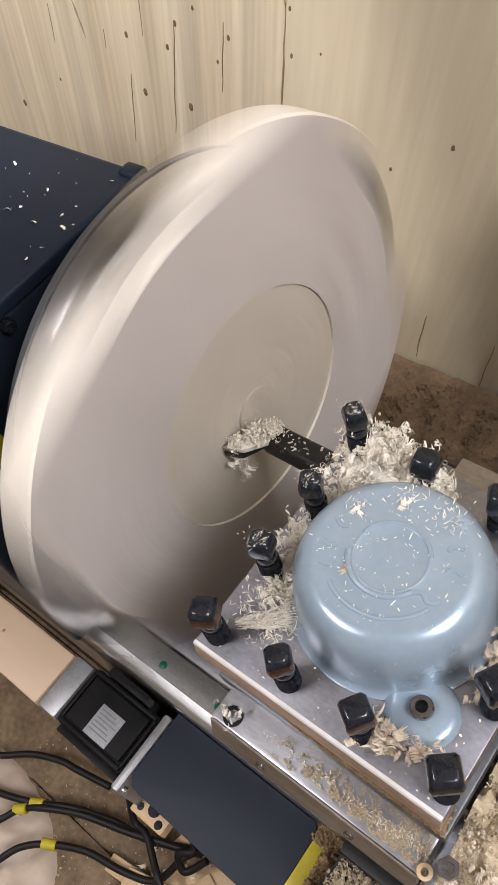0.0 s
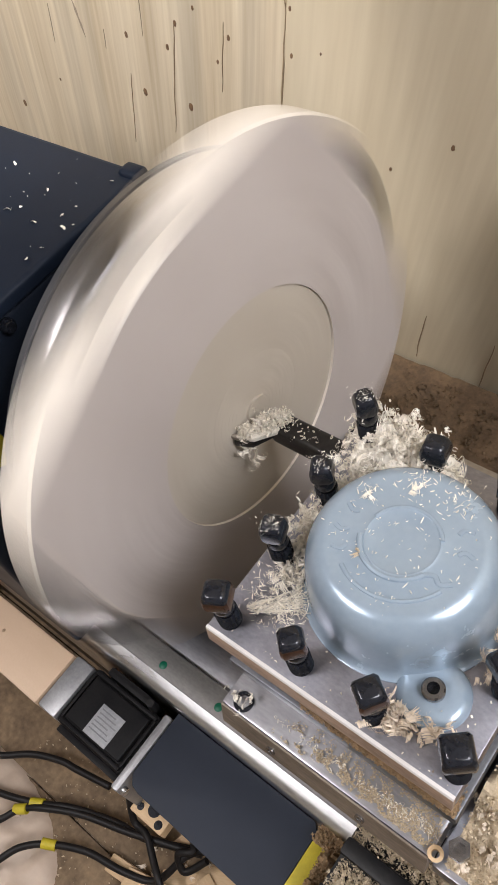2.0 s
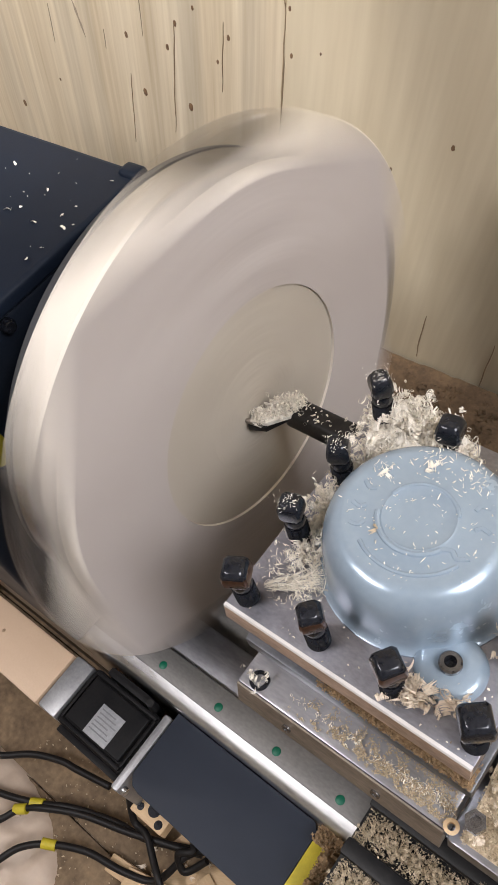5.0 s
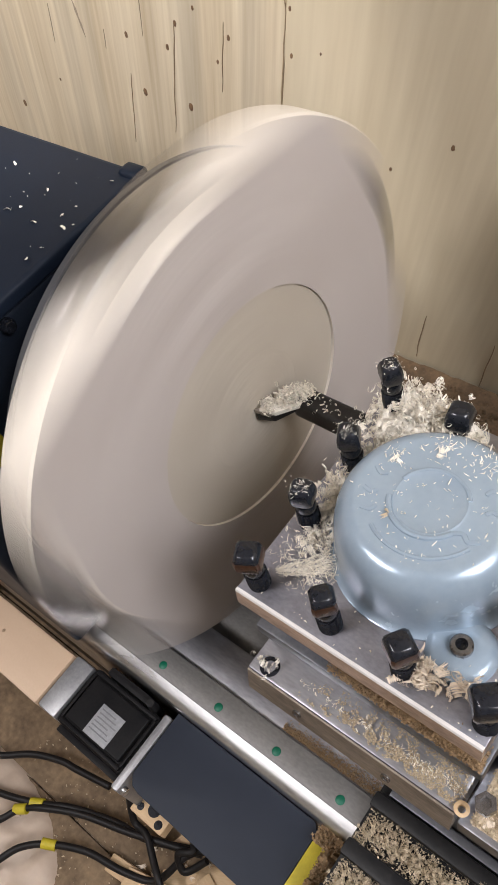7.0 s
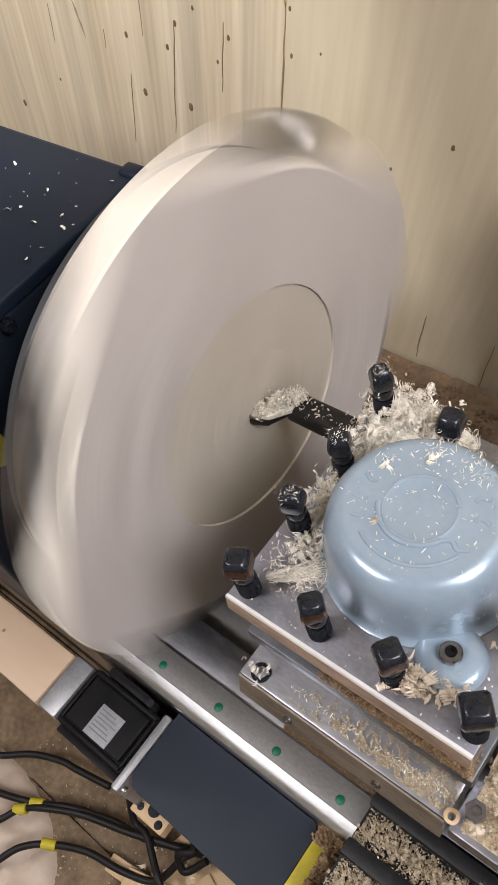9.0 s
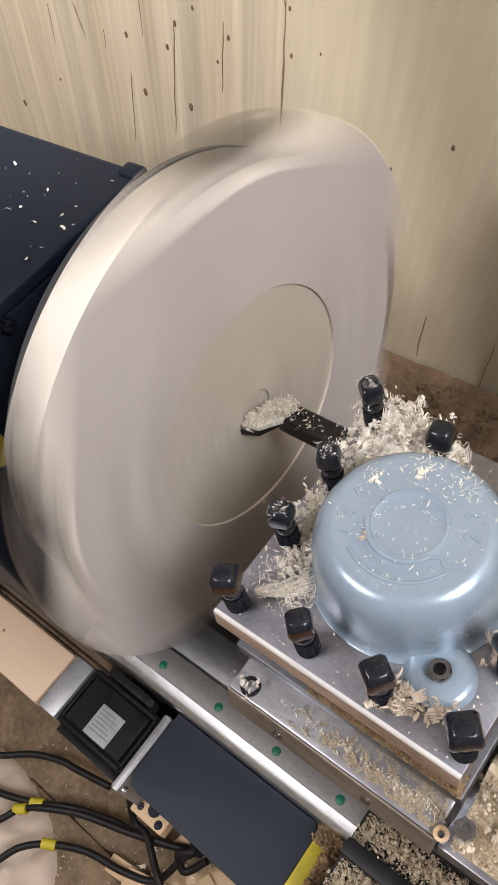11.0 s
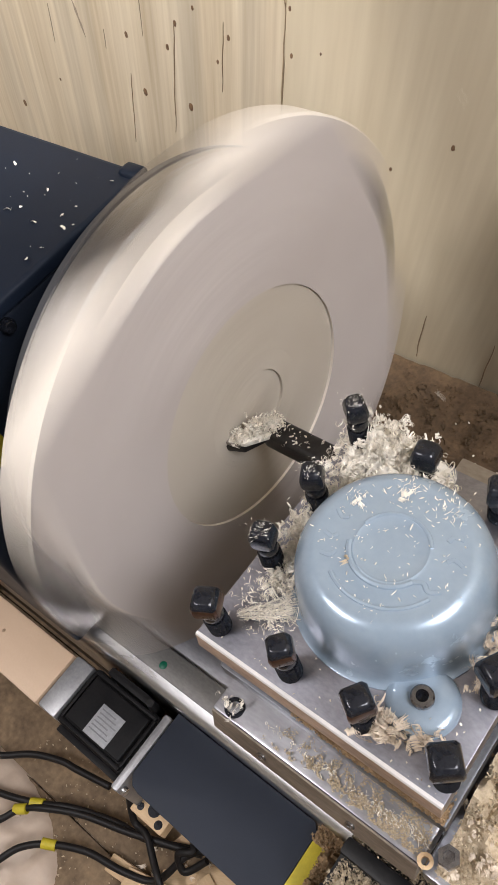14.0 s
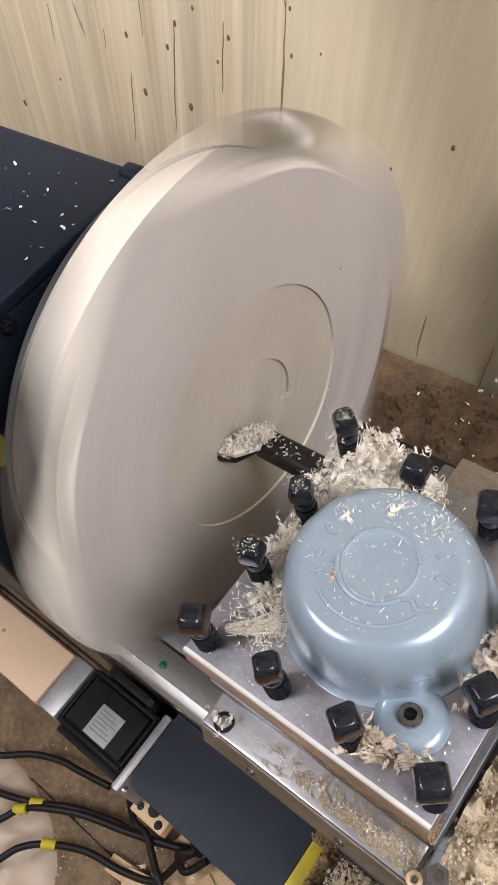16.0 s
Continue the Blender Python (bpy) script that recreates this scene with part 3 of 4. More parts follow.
# ---- the spinning chuck and blank ----
def build_chuck():
    ch = thing("lathe_chuck", "bright turned steel four-jaw chuck spinning fast", "chuck", (0, AXIS_Y, AXIS_Z))
    part("spindle_nose", revolve([(0.0, -0.2120), (0.090, -0.2120), (0.090, -0.1622), (0.0, -0.1622)], 64, "x"), DARK_IRON, ch)
    part("backplate", revolve([(0.03, -0.1620), (0.1600, -0.1620), (0.1640, -0.1595), (0.1645, -0.1545), (0.03, -0.1545)], 120, "x", True), DARK_STEEL, ch, "dark grey backplate")
    part("body", revolve([(0.03, -0.1542), (0.1625, -0.1542), (0.1640, -0.1525), (0.1640, -0.129), (0.1620, -0.1265), (0.03, -0.1265)], 120, "x", True), STEEL, ch, "bright turned steel body")
    for k in range(4):
        j = part("jaw", box(-0.1262, -0.108, -0.024, 0.024, 0.1662, 0.1925, 0.004), JAW, ch, "dark steel jaw gripping the blank")
        j.matrix_basis = pose(0, 0, 0, 90 * k, 0, 0)
    return ch


def blank_outline(a=0.1645, r=0.1945, n=144):
    out = []
    for i in range(n):
        t = 2 * math.pi * i / n
        d = (t + math.pi / 4) % (math.pi / 2) - math.pi / 4
        out.append((t, min(r, a / math.cos(d))))
    return out


FACE_OUT, FACE_IN, FACE_NEW = -0.0980, -0.1000, -0.1024
RING_R, CORE_R, CORES = 0.0903, 0.0444, 12


def build_blank():
    bl = thing("wood_blank", "rough squared wooden blank with a turned recess, spinning", "workpiece", (0, AXIS_Y, AXIS_Z))
    out = blank_outline()
    bm = bmesh.new()
    n = len(out)
    loops = []
    for x, inset, fixed in ((-0.1220, 0, 0), (-0.0995, 0, 0), (FACE_OUT, 0.0015, 0), (FACE_OUT, 0, RING_R), (-0.1215, 0, RING_R)):
        loops.append([bm.verts.new((x, (fixed or r - inset) * math.cos(t), (fixed or r - inset) * math.sin(t))) for t, r in out])
    for k, (a, b) in enumerate(zip(loops, loops[1:])):
        for i in range(n):
            f = bm.faces.new((a[i], a[(i + 1) % n], b[(i + 1) % n], b[i]))
            # rim, front edge and recess wall take the wood with painted-in light
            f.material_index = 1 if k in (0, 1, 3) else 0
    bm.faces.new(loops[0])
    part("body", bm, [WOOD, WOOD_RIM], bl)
    part("recess_floor", revolve([(RING_R - 0.0002, -0.1205), (RING_R - 0.0002, FACE_IN), (CORE_R, FACE_IN), (CORE_R, -0.1205)], 96, "x", True), WOOD_IN, bl, "freshly turned recess")
    cores = []
    for k in range(CORES):
        r0, r1 = CORE_R * k / CORES, CORE_R * (k + 1) / CORES - 0.00004
        prof = [(r1, -0.0175), (r1, 0.0), (r0, 0.0), (r0, -0.0175)] if k else [(0.0, -0.0175), (r1, -0.0175), (r1, 0.0), (0.0, 0.0)]
        c = part("core_ring", revolve(prof, 64, "x", k > 0), WOOD_IN, bl, "ring of wood being turned away")
        cores.append((c, (r0 + r1) / 2))
    return bl, cores


CHUCK = build_chuck()
BLANK, CORE_RINGS = build_blank()


# ---- tool post, its slide, cover cap, tool ----
def square_bolt(parent, x0, y0, top, turn, reflects_brown=False, size=0.0078, name="clamp_bolt"):
    """Square-headed bolt: bevelled head, collar and a threaded shank."""
    bm = bmesh.new()
    h = size
    rings = []
    for z, q, cc in ((0.0, 0.58, 0.0016), (-0.0003, 0.68, 0.0017), (-0.0018, 0.84, 0.0018), (-0.0044, 0.95, 0.0016), (-0.0072, 1.0, 0.0013), (-0.0118, 1.0, 0.0013), (-0.0142, 0.92, 0.0022), (-0.0168, 0.76, 0.0036)):
        a, e = h * q, max(0.001, h * q - cc)
        rings.append([bm.verts.new((x, y, z)) for x, y in ((a, -e), (a, e), (e, a), (-e, a), (-a, e), (-a, -e), (-e, -a), (e, -a))])
    for p, q in zip(rings, rings[1:]):
        for k in range(8):
            f = bm.faces.new((p[k], p[(k + 1) % 8], q[(k + 1) % 8], q[k]))
            # the lower head faces of some bolts carry the painted brown reflection
            f.material_index = 1 if reflects_brown and p in rings[3:] else 0
    bm.faces.new(rings[0]), bm.faces.new(rings[-1][::-1])
    b = part(name, bm, [BLACK, BROWN_REFLECTION], parent, "black square-headed clamp bolt")
    b.matrix_basis = pose(x0, y0, top, 0, 0, turn)
    part("collar", revolve([(0, -0.0161), (0.0057, -0.0161), (0.0059, -0.0166), (0.0059, -0.0230), (0.0056, -0.0235), (0, -0.0235)], 24), BLACK, b)
    prof = [(0.0, -0.0236)]
    for i in range(10):
        h = -0.0236 - 0.0016 * i
        prof += [(0.0060, h), (0.0066, h - 0.0008)]
    prof += [(0.0, -0.0236 - 0.016)]
    part("thread", revolve(prof, 18), BLACK, b)
    return b


def build_tool_post():
    tp = thing("tool_post", "square steel four-way tool post with black clamp bolts", "tool post", (0, 0, 0))
    part("top_plate", box(-0.0112, 0.1373, -0.0109, 0.1465, 1.0475, 1.061, 0.0008), [PLATE], tp, "bright ground steel top plate")
    # worn, undercut front edge; its brown reflection and bright top line are painted in
    for name, prof, material, label in (("front_face", [(-0.0108, 1.0606), (-0.0124, 1.0600), (-0.0142, 1.0490), (-0.0137, 1.0478), (-0.0108, 1.0478)], COPPERY, "plate edge with a brown reflection in its colour"),
                                        ("front_chamfer", [(-0.0126, 1.0601), (-0.0119, 1.0614), (-0.0102, 1.0614), (-0.0108, 1.0607)], CHAMFER, "chamfered front edge with a painted highlight")):
        bm = bmesh.new()
        ends = [[bm.verts.new((x, y, z)) for y, z in prof] for x in (-0.0110, 0.1371)]
        for k in range(len(prof)):
            m = (k + 1) % len(prof)
            bm.faces.new((ends[0][k], ends[0][m], ends[1][m], ends[1][k]))
        bm.faces.new(ends[0]), bm.faces.new(ends[1][::-1])
        part(name, bm, material, tp, label, False)
    part("core", box(0.016, 0.110, 0.016, 0.119, 1.0105, 1.0472, 0.002), SIDE, tp)
    part("base_plate", box(-0.0112, 0.1373, -0.0109, 0.1465, 0.9975, 1.0100, 0.0015), DARK_STEEL, tp, "dark steel base plate of the post")
    part("slide_plate", box(-0.0082, 0.1330, -0.0300, 0.165, 0.966, 0.988, 0.0018), GROUND, tp, "worn steel slide plate")
    part("spacer", box(0.004, 0.120, -0.006, 0.14, 0.9882, 0.9973, 0.001), SIDE, tp)
    bm = bmesh.new()
    prof = [(-0.0301, 0.9868), (-0.0312, 0.9862), (-0.0362, 0.9675), (-0.0355, 0.9662), (-0.0301, 0.9662)]
    ends = [[bm.verts.new((x, y, z)) for y, z in prof] for x in (-0.0078, 0.1326)]
    for k in range(5):
        bm.faces.new((ends[0][k], ends[0][(k + 1) % 5], ends[1][(k + 1) % 5], ends[1][k]))
    bm.faces.new(ends[0]), bm.faces.new(ends[1][::-1])
    part("slide_front", bm, SLIDE_FRONT, tp, "brown-stained slide plate front", False)
    for x in (0.030, 0.092):
        part("gib_screw", revolve([(0.0, 0.0), (0.0014, 0.0), (0.0016, 0.0012), (0.0030, 0.0012), (0.0032, -0.002)], 16), JAW, tp).matrix_basis = pose(x, -0.0340, 0.9755, 74, 0, 0)
    sock = part("slide_screw", revolve([(0.0, -0.005), (0.0038, -0.005), (0.0038, 0.0004), (0.0062, 0.0004), (0.0064, -0.0002), (0.0064, -0.006)], 20), BLACK, tp)
    sock.location = (0.0037, -0.0226, 0.9884)
    S = 0.044
    spots = [(0, 0, 1.0985, 28, 0.0073), (1, 0, 1.0985, 47, 0.0066), (2, 0, 1.0985, 56, 0.0072), (3, 0, 1.0985, 40, 0.0077), (3, 1, 1.1015, 60, 0.0076), (3, 2, 1.1025, 50, 0.0076),
             (0, 1, 1.100, 20, 0.0064), (0, 2, 1.0985, 30, 0.0064), (0, 3, 1.108, 50, 0.0062), (1, 3, 1.094, 10, 0.0072), (2, 3, 1.094, 25, 0.0072), (3, 3, 1.1, 0, 0.0076)]
    for gx, gy, top, turn, size in spots:
        square_bolt(tp, gx * S - (0.0022 if gx == gy == 0 else 0.0), gy * S - (0.0012 if gx == gy == 0 else 0.0), top, turn, gy == 0 and gx < 3, size)
    eye_screw = part("corner_screw", revolve([(0.0, 0.003), (0.003, 0.003), (0.0032, 0.006), (0.0058, 0.006), (0.006, 0.0), (0.003, -0.012), (0, -0.016)], 6), JAW, tp, "small bright screw")
    eye_screw.matrix_basis = Matrix.Translation((0.1445, -0.0200, 1.000)) @ Matrix.Scale(1.0, 4)
    return tp


TOOL_POST = build_tool_post()
CAP_X, CAP_Y = 0.0635, 0.0682


def build_cap():
    cap = thing("cover_cap", "blue-grey pressed metal cap on the tool post, dusted with shavings", "cap", (CAP_X, CAP_Y, 1.0612))
    prof = [(0.0560, 0.0), (0.0560, 0.0012), (0.0545, 0.0019), (0.0530, 0.0036), (0.0523, 0.0065), (0.0518, 0.0120), (0.0510, 0.0200), (0.0499, 0.0270), (0.0483, 0.0325), (0.0457, 0.0372), (0.0427, 0.0402),
            (0.0395, 0.0418), (0.0375, 0.0421), (0.0355, 0.0418), (0.0196, 0.0417), (0.0191, 0.0419), (0.0184, 0.04215), (0.0177, 0.0419), (0.0172, 0.0416), (0.0100, 0.0415), (0.0, 0.0415)]
    part("shell", revolve(prof, 96), CAP, cap)
    for sx, sy in ((1, -1),):
        cx, cy = 0.0425 * sx, 0.0445 * sy
        ear = part("ear", revolve([(0.0, 0.0052), (0.0060, 0.0052), (0.0135, 0.0048), (0.0166, 0.0034), (0.0178, 0.0014), (0.0182, 0.0)], 32), CAP, cap, "rounded fixing ear")
        ear.location = (cx, cy, 0.0)
        sc = part("screw", revolve([(0.0, 0.003), (0.0028, 0.003), (0.0031, 0.0070), (0.0050, 0.0070), (0.0058, 0.0060), (0.0058, 0.0)], 20), JAW, cap, "grey socket screw")
        sc.location = (cx, cy, 0.0022)
        part("socket", revolve([(0.0, 0.0032), (0.0030, 0.0032), (0.0031, 0.0068)], 6), BLACK, sc)
    def rib(r, a0, a1, w=0.0010, h=0.0011):
        pts = [(r * math.cos(a0 + (a1 - a0) * i / 12), r * math.sin(a0 + (a1 - a0) * i / 12), 0.0415) for i in range(13)]
        b = tube(pts, w, 8)
        bmesh.ops.scale(b, vec=(1, 1, h / w), verts=b.verts, space=Matrix.Translation((0, 0, -0.0415)))
        return b
    for r, a0, a1, w, h in ((0.0205, 200, 330, 0.0017, 0.0016), (0.0190, 30, 165, 0.0013, 0.0012), (0.0315, 235, 335, 0.0013, 0.0012)):
        part("emboss", rib(r, radians(a0), radians(a1), w, h), CAP, cap)
    for a in (15, 38, 150, 172, 195, 215):
        c, q = math.cos(radians(a)), math.sin(radians(a))
        b = tube([(0.027 * c, 0.027 * q, 0.0414), (0.030 * c - 0.002 * q, 0.030 * q + 0.002 * c, 0.0414), (0.0345 * c, 0.0345 * q, 0.0414)], 0.0014, 8)
        bmesh.ops.scale(b, vec=(1, 1, 0.7), verts=b.verts, space=Matrix.Translation((0, 0, -0.0415)))
        part("emboss", b, CAP, cap)
    b = tube([(0.0180, -0.0100, 0.0414), (0.0225, -0.0080, 0.0414), (0.0265, -0.0105, 0.0414), (0.0315, -0.0075, 0.0414)], 0.0015, 8)
    bmesh.ops.scale(b, vec=(1, 1, 0.8), verts=b.verts, space=Matrix.Translation((0, 0, -0.0415)))
    part("emboss", b, CAP, cap)
    return cap


COVER_CAP = build_cap()


def build_tool():
    t = thing("turning_tool", "black steel turning tool clamped in the tool post", "turning tool", (0, 0.135, 1.0175))
    bar = box(-0.0845, 0.125, -0.0070, 0.0100, -0.0085, 0.0095, 0.0040, 3)
    part("shank", bar, TOOLBAR, t)
    pts = [(-0.0800, -0.0066), (-0.0800, 0.0080), (-0.090, 0.001), (-0.1028, -0.0225), (-0.1000, -0.0265), (-0.088, -0.0215)]
    part("head", prism(pts, -0.0010, 0.0045, 0.0012), TOOLBAR, t)
    ins = part("insert", prism([(-0.0880, -0.0150), (-0.1029, -0.0235), (-0.1026, -0.0255), (-0.0905, -0.0235)], 0.0047, 0.0080, 0.0004), SIDE, t, "small cutting insert")
    return t


TURNING_TOOL = build_tool()

# ---- shavings and dust that travel with the tool post ----
RIDERS, FALLING = [], []


def build_shavings():
    S = 0.044
    heap = [((0.008, 0.132, 1.062, 0.007, 0.012), 1000), ((0.022, 0.133, 1.062, 0.008, 0.012), 1100), ((0.036, 0.133, 1.062, 0.006, 0.011), 800), ((0.046, 0.132, 1.062, 0.004, 0.008), 420), ((0.053, 0.127, 1.062, 0.004, 0.006), 300),
            ((-0.006, 0.112, 1.050, 0.005, 0.009), 380), ((0.004, 0.070, 1.062, 0.005, 0.006), 420), ((0.008, 0.055, 1.062, 0.005, 0.005), 420),
            ((0.012, 0.038, 1.062, 0.005, 0.003), 300), ((-0.006, 0.132, 1.050, 0.007, 0.010), 420), ((0.010, 0.108, 1.062, 0.005, 0.008), 420), ((0.002, 0.092, 1.062, 0.006, 0.006), 300)]
    RIDERS.append(stuff("shavings_heap", curls([(k, int(n * 0.28)) for k, n in heap], 11, (0.006, 0.016), (0.00014, 0.00050), (3.0, 10.0)), SHAVING, "tangled heap of pale wood shavings around the clamp bolts", "shavings"))
    RIDERS.append(stuff("broad_shavings", feathers([((x, y, z, sp, up * 0.9), max(10, n // 7)) for (x, y, z, sp, up), n in heap], 19, (0.007, 0.016), (0.0013, 0.0036), (2.0, 6.5)), SHAVING, "frayed broad wood shavings around the clamp bolts", "shavings"))
    tip = [((-0.0785, 0.1365, 1.0282, 0.0036, 0.0018), 520), ((-0.0865, 0.128, 1.0275, 0.0036, 0.0018), 600), ((-0.0940, 0.1180, 1.0262, 0.0026, 0.0014), 420), ((-0.056, 0.135, 1.0285, 0.006, 0.0006), 26)]
    cake = part("tip_cake", prism([(-0.0745, 0.1300), (-0.0745, 0.1435), (-0.0850, 0.1415), (-0.1005, 0.1140), (-0.0985, 0.1100), (-0.0870, 0.1145)], 1.0222, 1.0268, 0.0018), SHAVING)
    RIDERS.append(tagged(cake, "pressed cake of wood dust on the tool head", "wood dust", "", "stuff"))
    RIDERS.append(stuff("tool_tip_shavings", curls([(k, int(n * 0.8)) for k, n in tip], 12, (0.003, 0.008), (0.00015, 0.0006)), SHAVING, "fine pale shavings packed on the tip of the turning tool", "shavings"))
    body = part("shavings_mound", sheet(-0.004, 0.052, 0.118, 0.145, 1.0612, 50, 26, lambda u, v: 0.010 * (max(0, 1 - (2 * u - 1) ** 4) * max(0, 1 - (2 * v - 1) ** 4)) ** 0.5, 12, 130), SHAVING)
    RIDERS.append(tagged(body, "packed mound of pale shavings behind the cap", "shavings", "", "stuff"))
    dangling = [((-0.0935, 0.111, 1.010, 0.002, 0.001), 7), ((-0.090, 0.112, 0.998, 0.0025, 0.006), 7)]
    FALLING.append(stuff("hanging_shavings", feathers(dangling, 13, (0.007, 0.015), (0.0012, 0.0032)), SHAVING, "loose shavings hanging from the tool tip", "shavings"))
    fan = [((0.020, 0.016, 1.0615, 0.005, 0.0025), 260), ((0.024, 0.028, 1.0615, 0.006, 0.003), 260), ((0.010, 0.020, 1.0615, 0.006, 0.0015), 200), ((0.006, 0.034, 1.0615, 0.007, 0.0015), 220)]
    comb_verts, comb_faces, comb = [], [], random.Random(71)
    for k in range(300):
        u, v = comb.random(), comb.gauss(0, 1)
        base = Vector((0.0010 + 0.0225 * u, 0.0085 + 0.019 * u ** 1.4, 1.0616 + 0.0045 * u * comb.random()))
        across = Vector((0.55, -0.80, 0)) * (0.0008 + 0.0034 * u) * max(-1.4, min(1.4, v))
        step = Vector((0.0011 + 0.00018 * v, 0.0010 - 0.00016 * v + 0.00012 * comb.gauss(0, 1), 0)) * comb.uniform(0.6, 1.3)
        rise, b = comb.uniform(0.0004, 0.0012), len(comb_verts)
        for i in range(6):
            p = base + across + step * i + Vector((0, 0, rise * math.sin(math.pi * i / 5) * 2.0))
            w = Vector((-step.y, step.x, 0)).normalized() * 0.00018 * (1 - 0.14 * i)
            comb_verts += [p - w, p + w]
        comb_faces += [(b + 2 * i, b + 2 * i + 1, b + 2 * i + 3, b + 2 * i + 2) for i in range(5)]
    RIDERS.append(stuff("combed_shaving", (comb_verts, comb_faces), SHAVING, "combed pale shaving lying on the top plate", "shavings"))
    RIDERS.append(stuff("shavings_fan", curls([(k, int(n * 0.5)) for k, n in fan], 14, (0.003, 0.011), (0.00008, 0.0003), (0.8, 5.5), 0.5), SHAVING, "fan of pale shavings on the top plate", "shavings"))
    clump = [((0.096, 0.002, 1.0635, 0.0030, 0.0035), 60), ((0.091, 0.006, 1.063, 0.0020, 0.003), 26), ((0.106, 0.003, 1.063, 0.0035, 0.0018), 20), ((0.117, 0.008, 1.063, 0.0045, 0.0012), 14)]
    RIDERS.append(stuff("shavings_clump", curls([(k, n) for k, n in clump], 15, (0.004, 0.010), (0.0003, 0.0010), (1.2, 5.0), 0.9), PINKISH, "curled shavings by the cap screw", "shavings"))
    leaf = [((0.094, 0.000, 1.0640, 0.0030, 0.003), 16), ((0.101, 0.004, 1.0640, 0.0030, 0.002), 10), ((0.113, 0.006, 1.0635, 0.004, 0.001), 8), ((0.122, 0.010, 1.063, 0.003, 0.001), 4)]
    RIDERS.append(stuff("broad_curls", feathers(leaf, 18, (0.007, 0.013), (0.0035, 0.0075), (1.0, 2.4), 0.8), PINKISH, "broad pale frayed curls by the cap screw", "shavings"))
    edge = [((0.125, 0.050 + 0.012 * i, 1.063, 0.0035, 0.006), 240) for i in range(7)]
    RIDERS.append(stuff("cap_side_shavings", feathers([(k, n // 4) for k, n in edge], 16, (0.004, 0.010), (0.0012, 0.0034)), PINKISH, "shavings packed between the cap and the clamp bolts", "shavings"))
    knot = [((0.004, -0.022, 0.989, 0.0035, 0.003), 36), ((-0.003, -0.022, 0.989, 0.003, 0.002), 12)]
    RIDERS.append(stuff("screw_shavings", feathers([(k, max(4, n // 3)) for k, n in knot], 17, (0.004, 0.009), (0.0010, 0.0026)), SHAVING, "curl of shavings in the slide screw recess", "shavings"))

    def on_slide(r):
        while True:
            u = r.random() ** 0.8
            x, y = 0.03 + 0.10 * u + r.gauss(0, 0.002), -0.0275 + abs(r.gauss(0, 0.006 + 0.006 * u))
            if noise.noise((x * 160, y * 160, 2.0)) + 0.5 * noise.noise((x * 500, y * 500, 5.0)) + 0.5 * u > 0.22:
                return (x, y, 0.9885 + abs(r.gauss(0, 0.0013)))
    RIDERS.append(stuff("slide_dust", flakes(5200, on_slide, 21, (0.00018, 0.0006)), DUST_PALE, "saw dust strewn along the slide plate", "saw dust"))

    trail = random.Random(33)
    streak = [((0.030 + 0.098 * k / 30, -0.0235 + 0.006 * trail.random() + 0.003 * k / 30, 0.9886, 0.0016, 0.0007), 6 + k // 2) for k in range(31) if trail.random() < 0.8]
    RIDERS.append(stuff("slide_strands", curls(streak, 34, (0.002, 0.006), (0.00010, 0.00035), (0.8, 6.0), 0.7), SHAVING, "pale strands of wood strewn along the slide plate", "shavings"))

    def in_slot(r):
        u = r.random() ** 0.6
        return (0.040 + 0.096 * u, -0.0108 + abs(r.gauss(0, 0.005)), 1.0105 + abs(r.gauss(0, 0.006 + 0.008 * u)))
    RIDERS.append(stuff("slot_dust", flakes(9500, in_slot, 22, (0.00025, 0.0009)), DUST, "brown saw dust packed in the tool slot", "saw dust"))

    rnd = random.Random(23)
    spots = []
    for _ in range(170):
        a, q = rnd.uniform(0, 6.28), 0.040 * math.sqrt(rnd.random())
        spots.append(((CAP_X + q * math.cos(a), CAP_Y + q * math.sin(a), 1.1034 if q < 0.037 else 1.1020, 0.0, 0.0002), 1))
    for _ in range(40):
        a, q = rnd.uniform(0, 6.28), rnd.uniform(0.6, 1.0)
        spots.append(((CAP_X + 0.0535 * math.cos(a) * (1 - 0.1 * q), CAP_Y + 0.0535 * math.sin(a) * (1 - 0.1 * q), 1.0652 + 0.030 * (q - 0.6), 0.0, 0.0001), 1))
    RIDERS.append(stuff("cap_fibres", curls(spots, 23, (0.0008, 0.0042), (0.00008, 0.00030), (0.3, 4.5), 0.35), SHAVING, "small white wood fibres on the cap", "wood chips"))
    sh = [((CAP_X - 0.028, CAP_Y + 0.016, 1.1036, 0.003, 0.0004), 9), ((CAP_X - 0.010, CAP_Y + 0.034, 1.1034, 0.004, 0.0004), 12), ((CAP_X + 0.012, CAP_Y + 0.034, 1.1034, 0.006, 0.0003), 18)]
    RIDERS.append(stuff("cap_shavings", curls([(k, n * 3) for k, n in sh], 24, (0.002, 0.006), (0.00010, 0.00035), (0.6, 4.0), 0.4), SHAVING, "thin shavings lying on the cap", "shavings"))

    RIDERS.append(stuff("cap_scraps", feathers([((CAP_X - 0.0275, CAP_Y + 0.0125, 1.1037, 0.0012, 0.0002), 3), ((CAP_X - 0.0115, CAP_Y + 0.0270, 1.1037, 0.0015, 0.0002), 3)], 28, (0.005, 0.008), (0.0016, 0.0028), (0.2, 0.9), 0.14), SHAVING, "torn white wood scraps lying on the cap", "wood chips"))
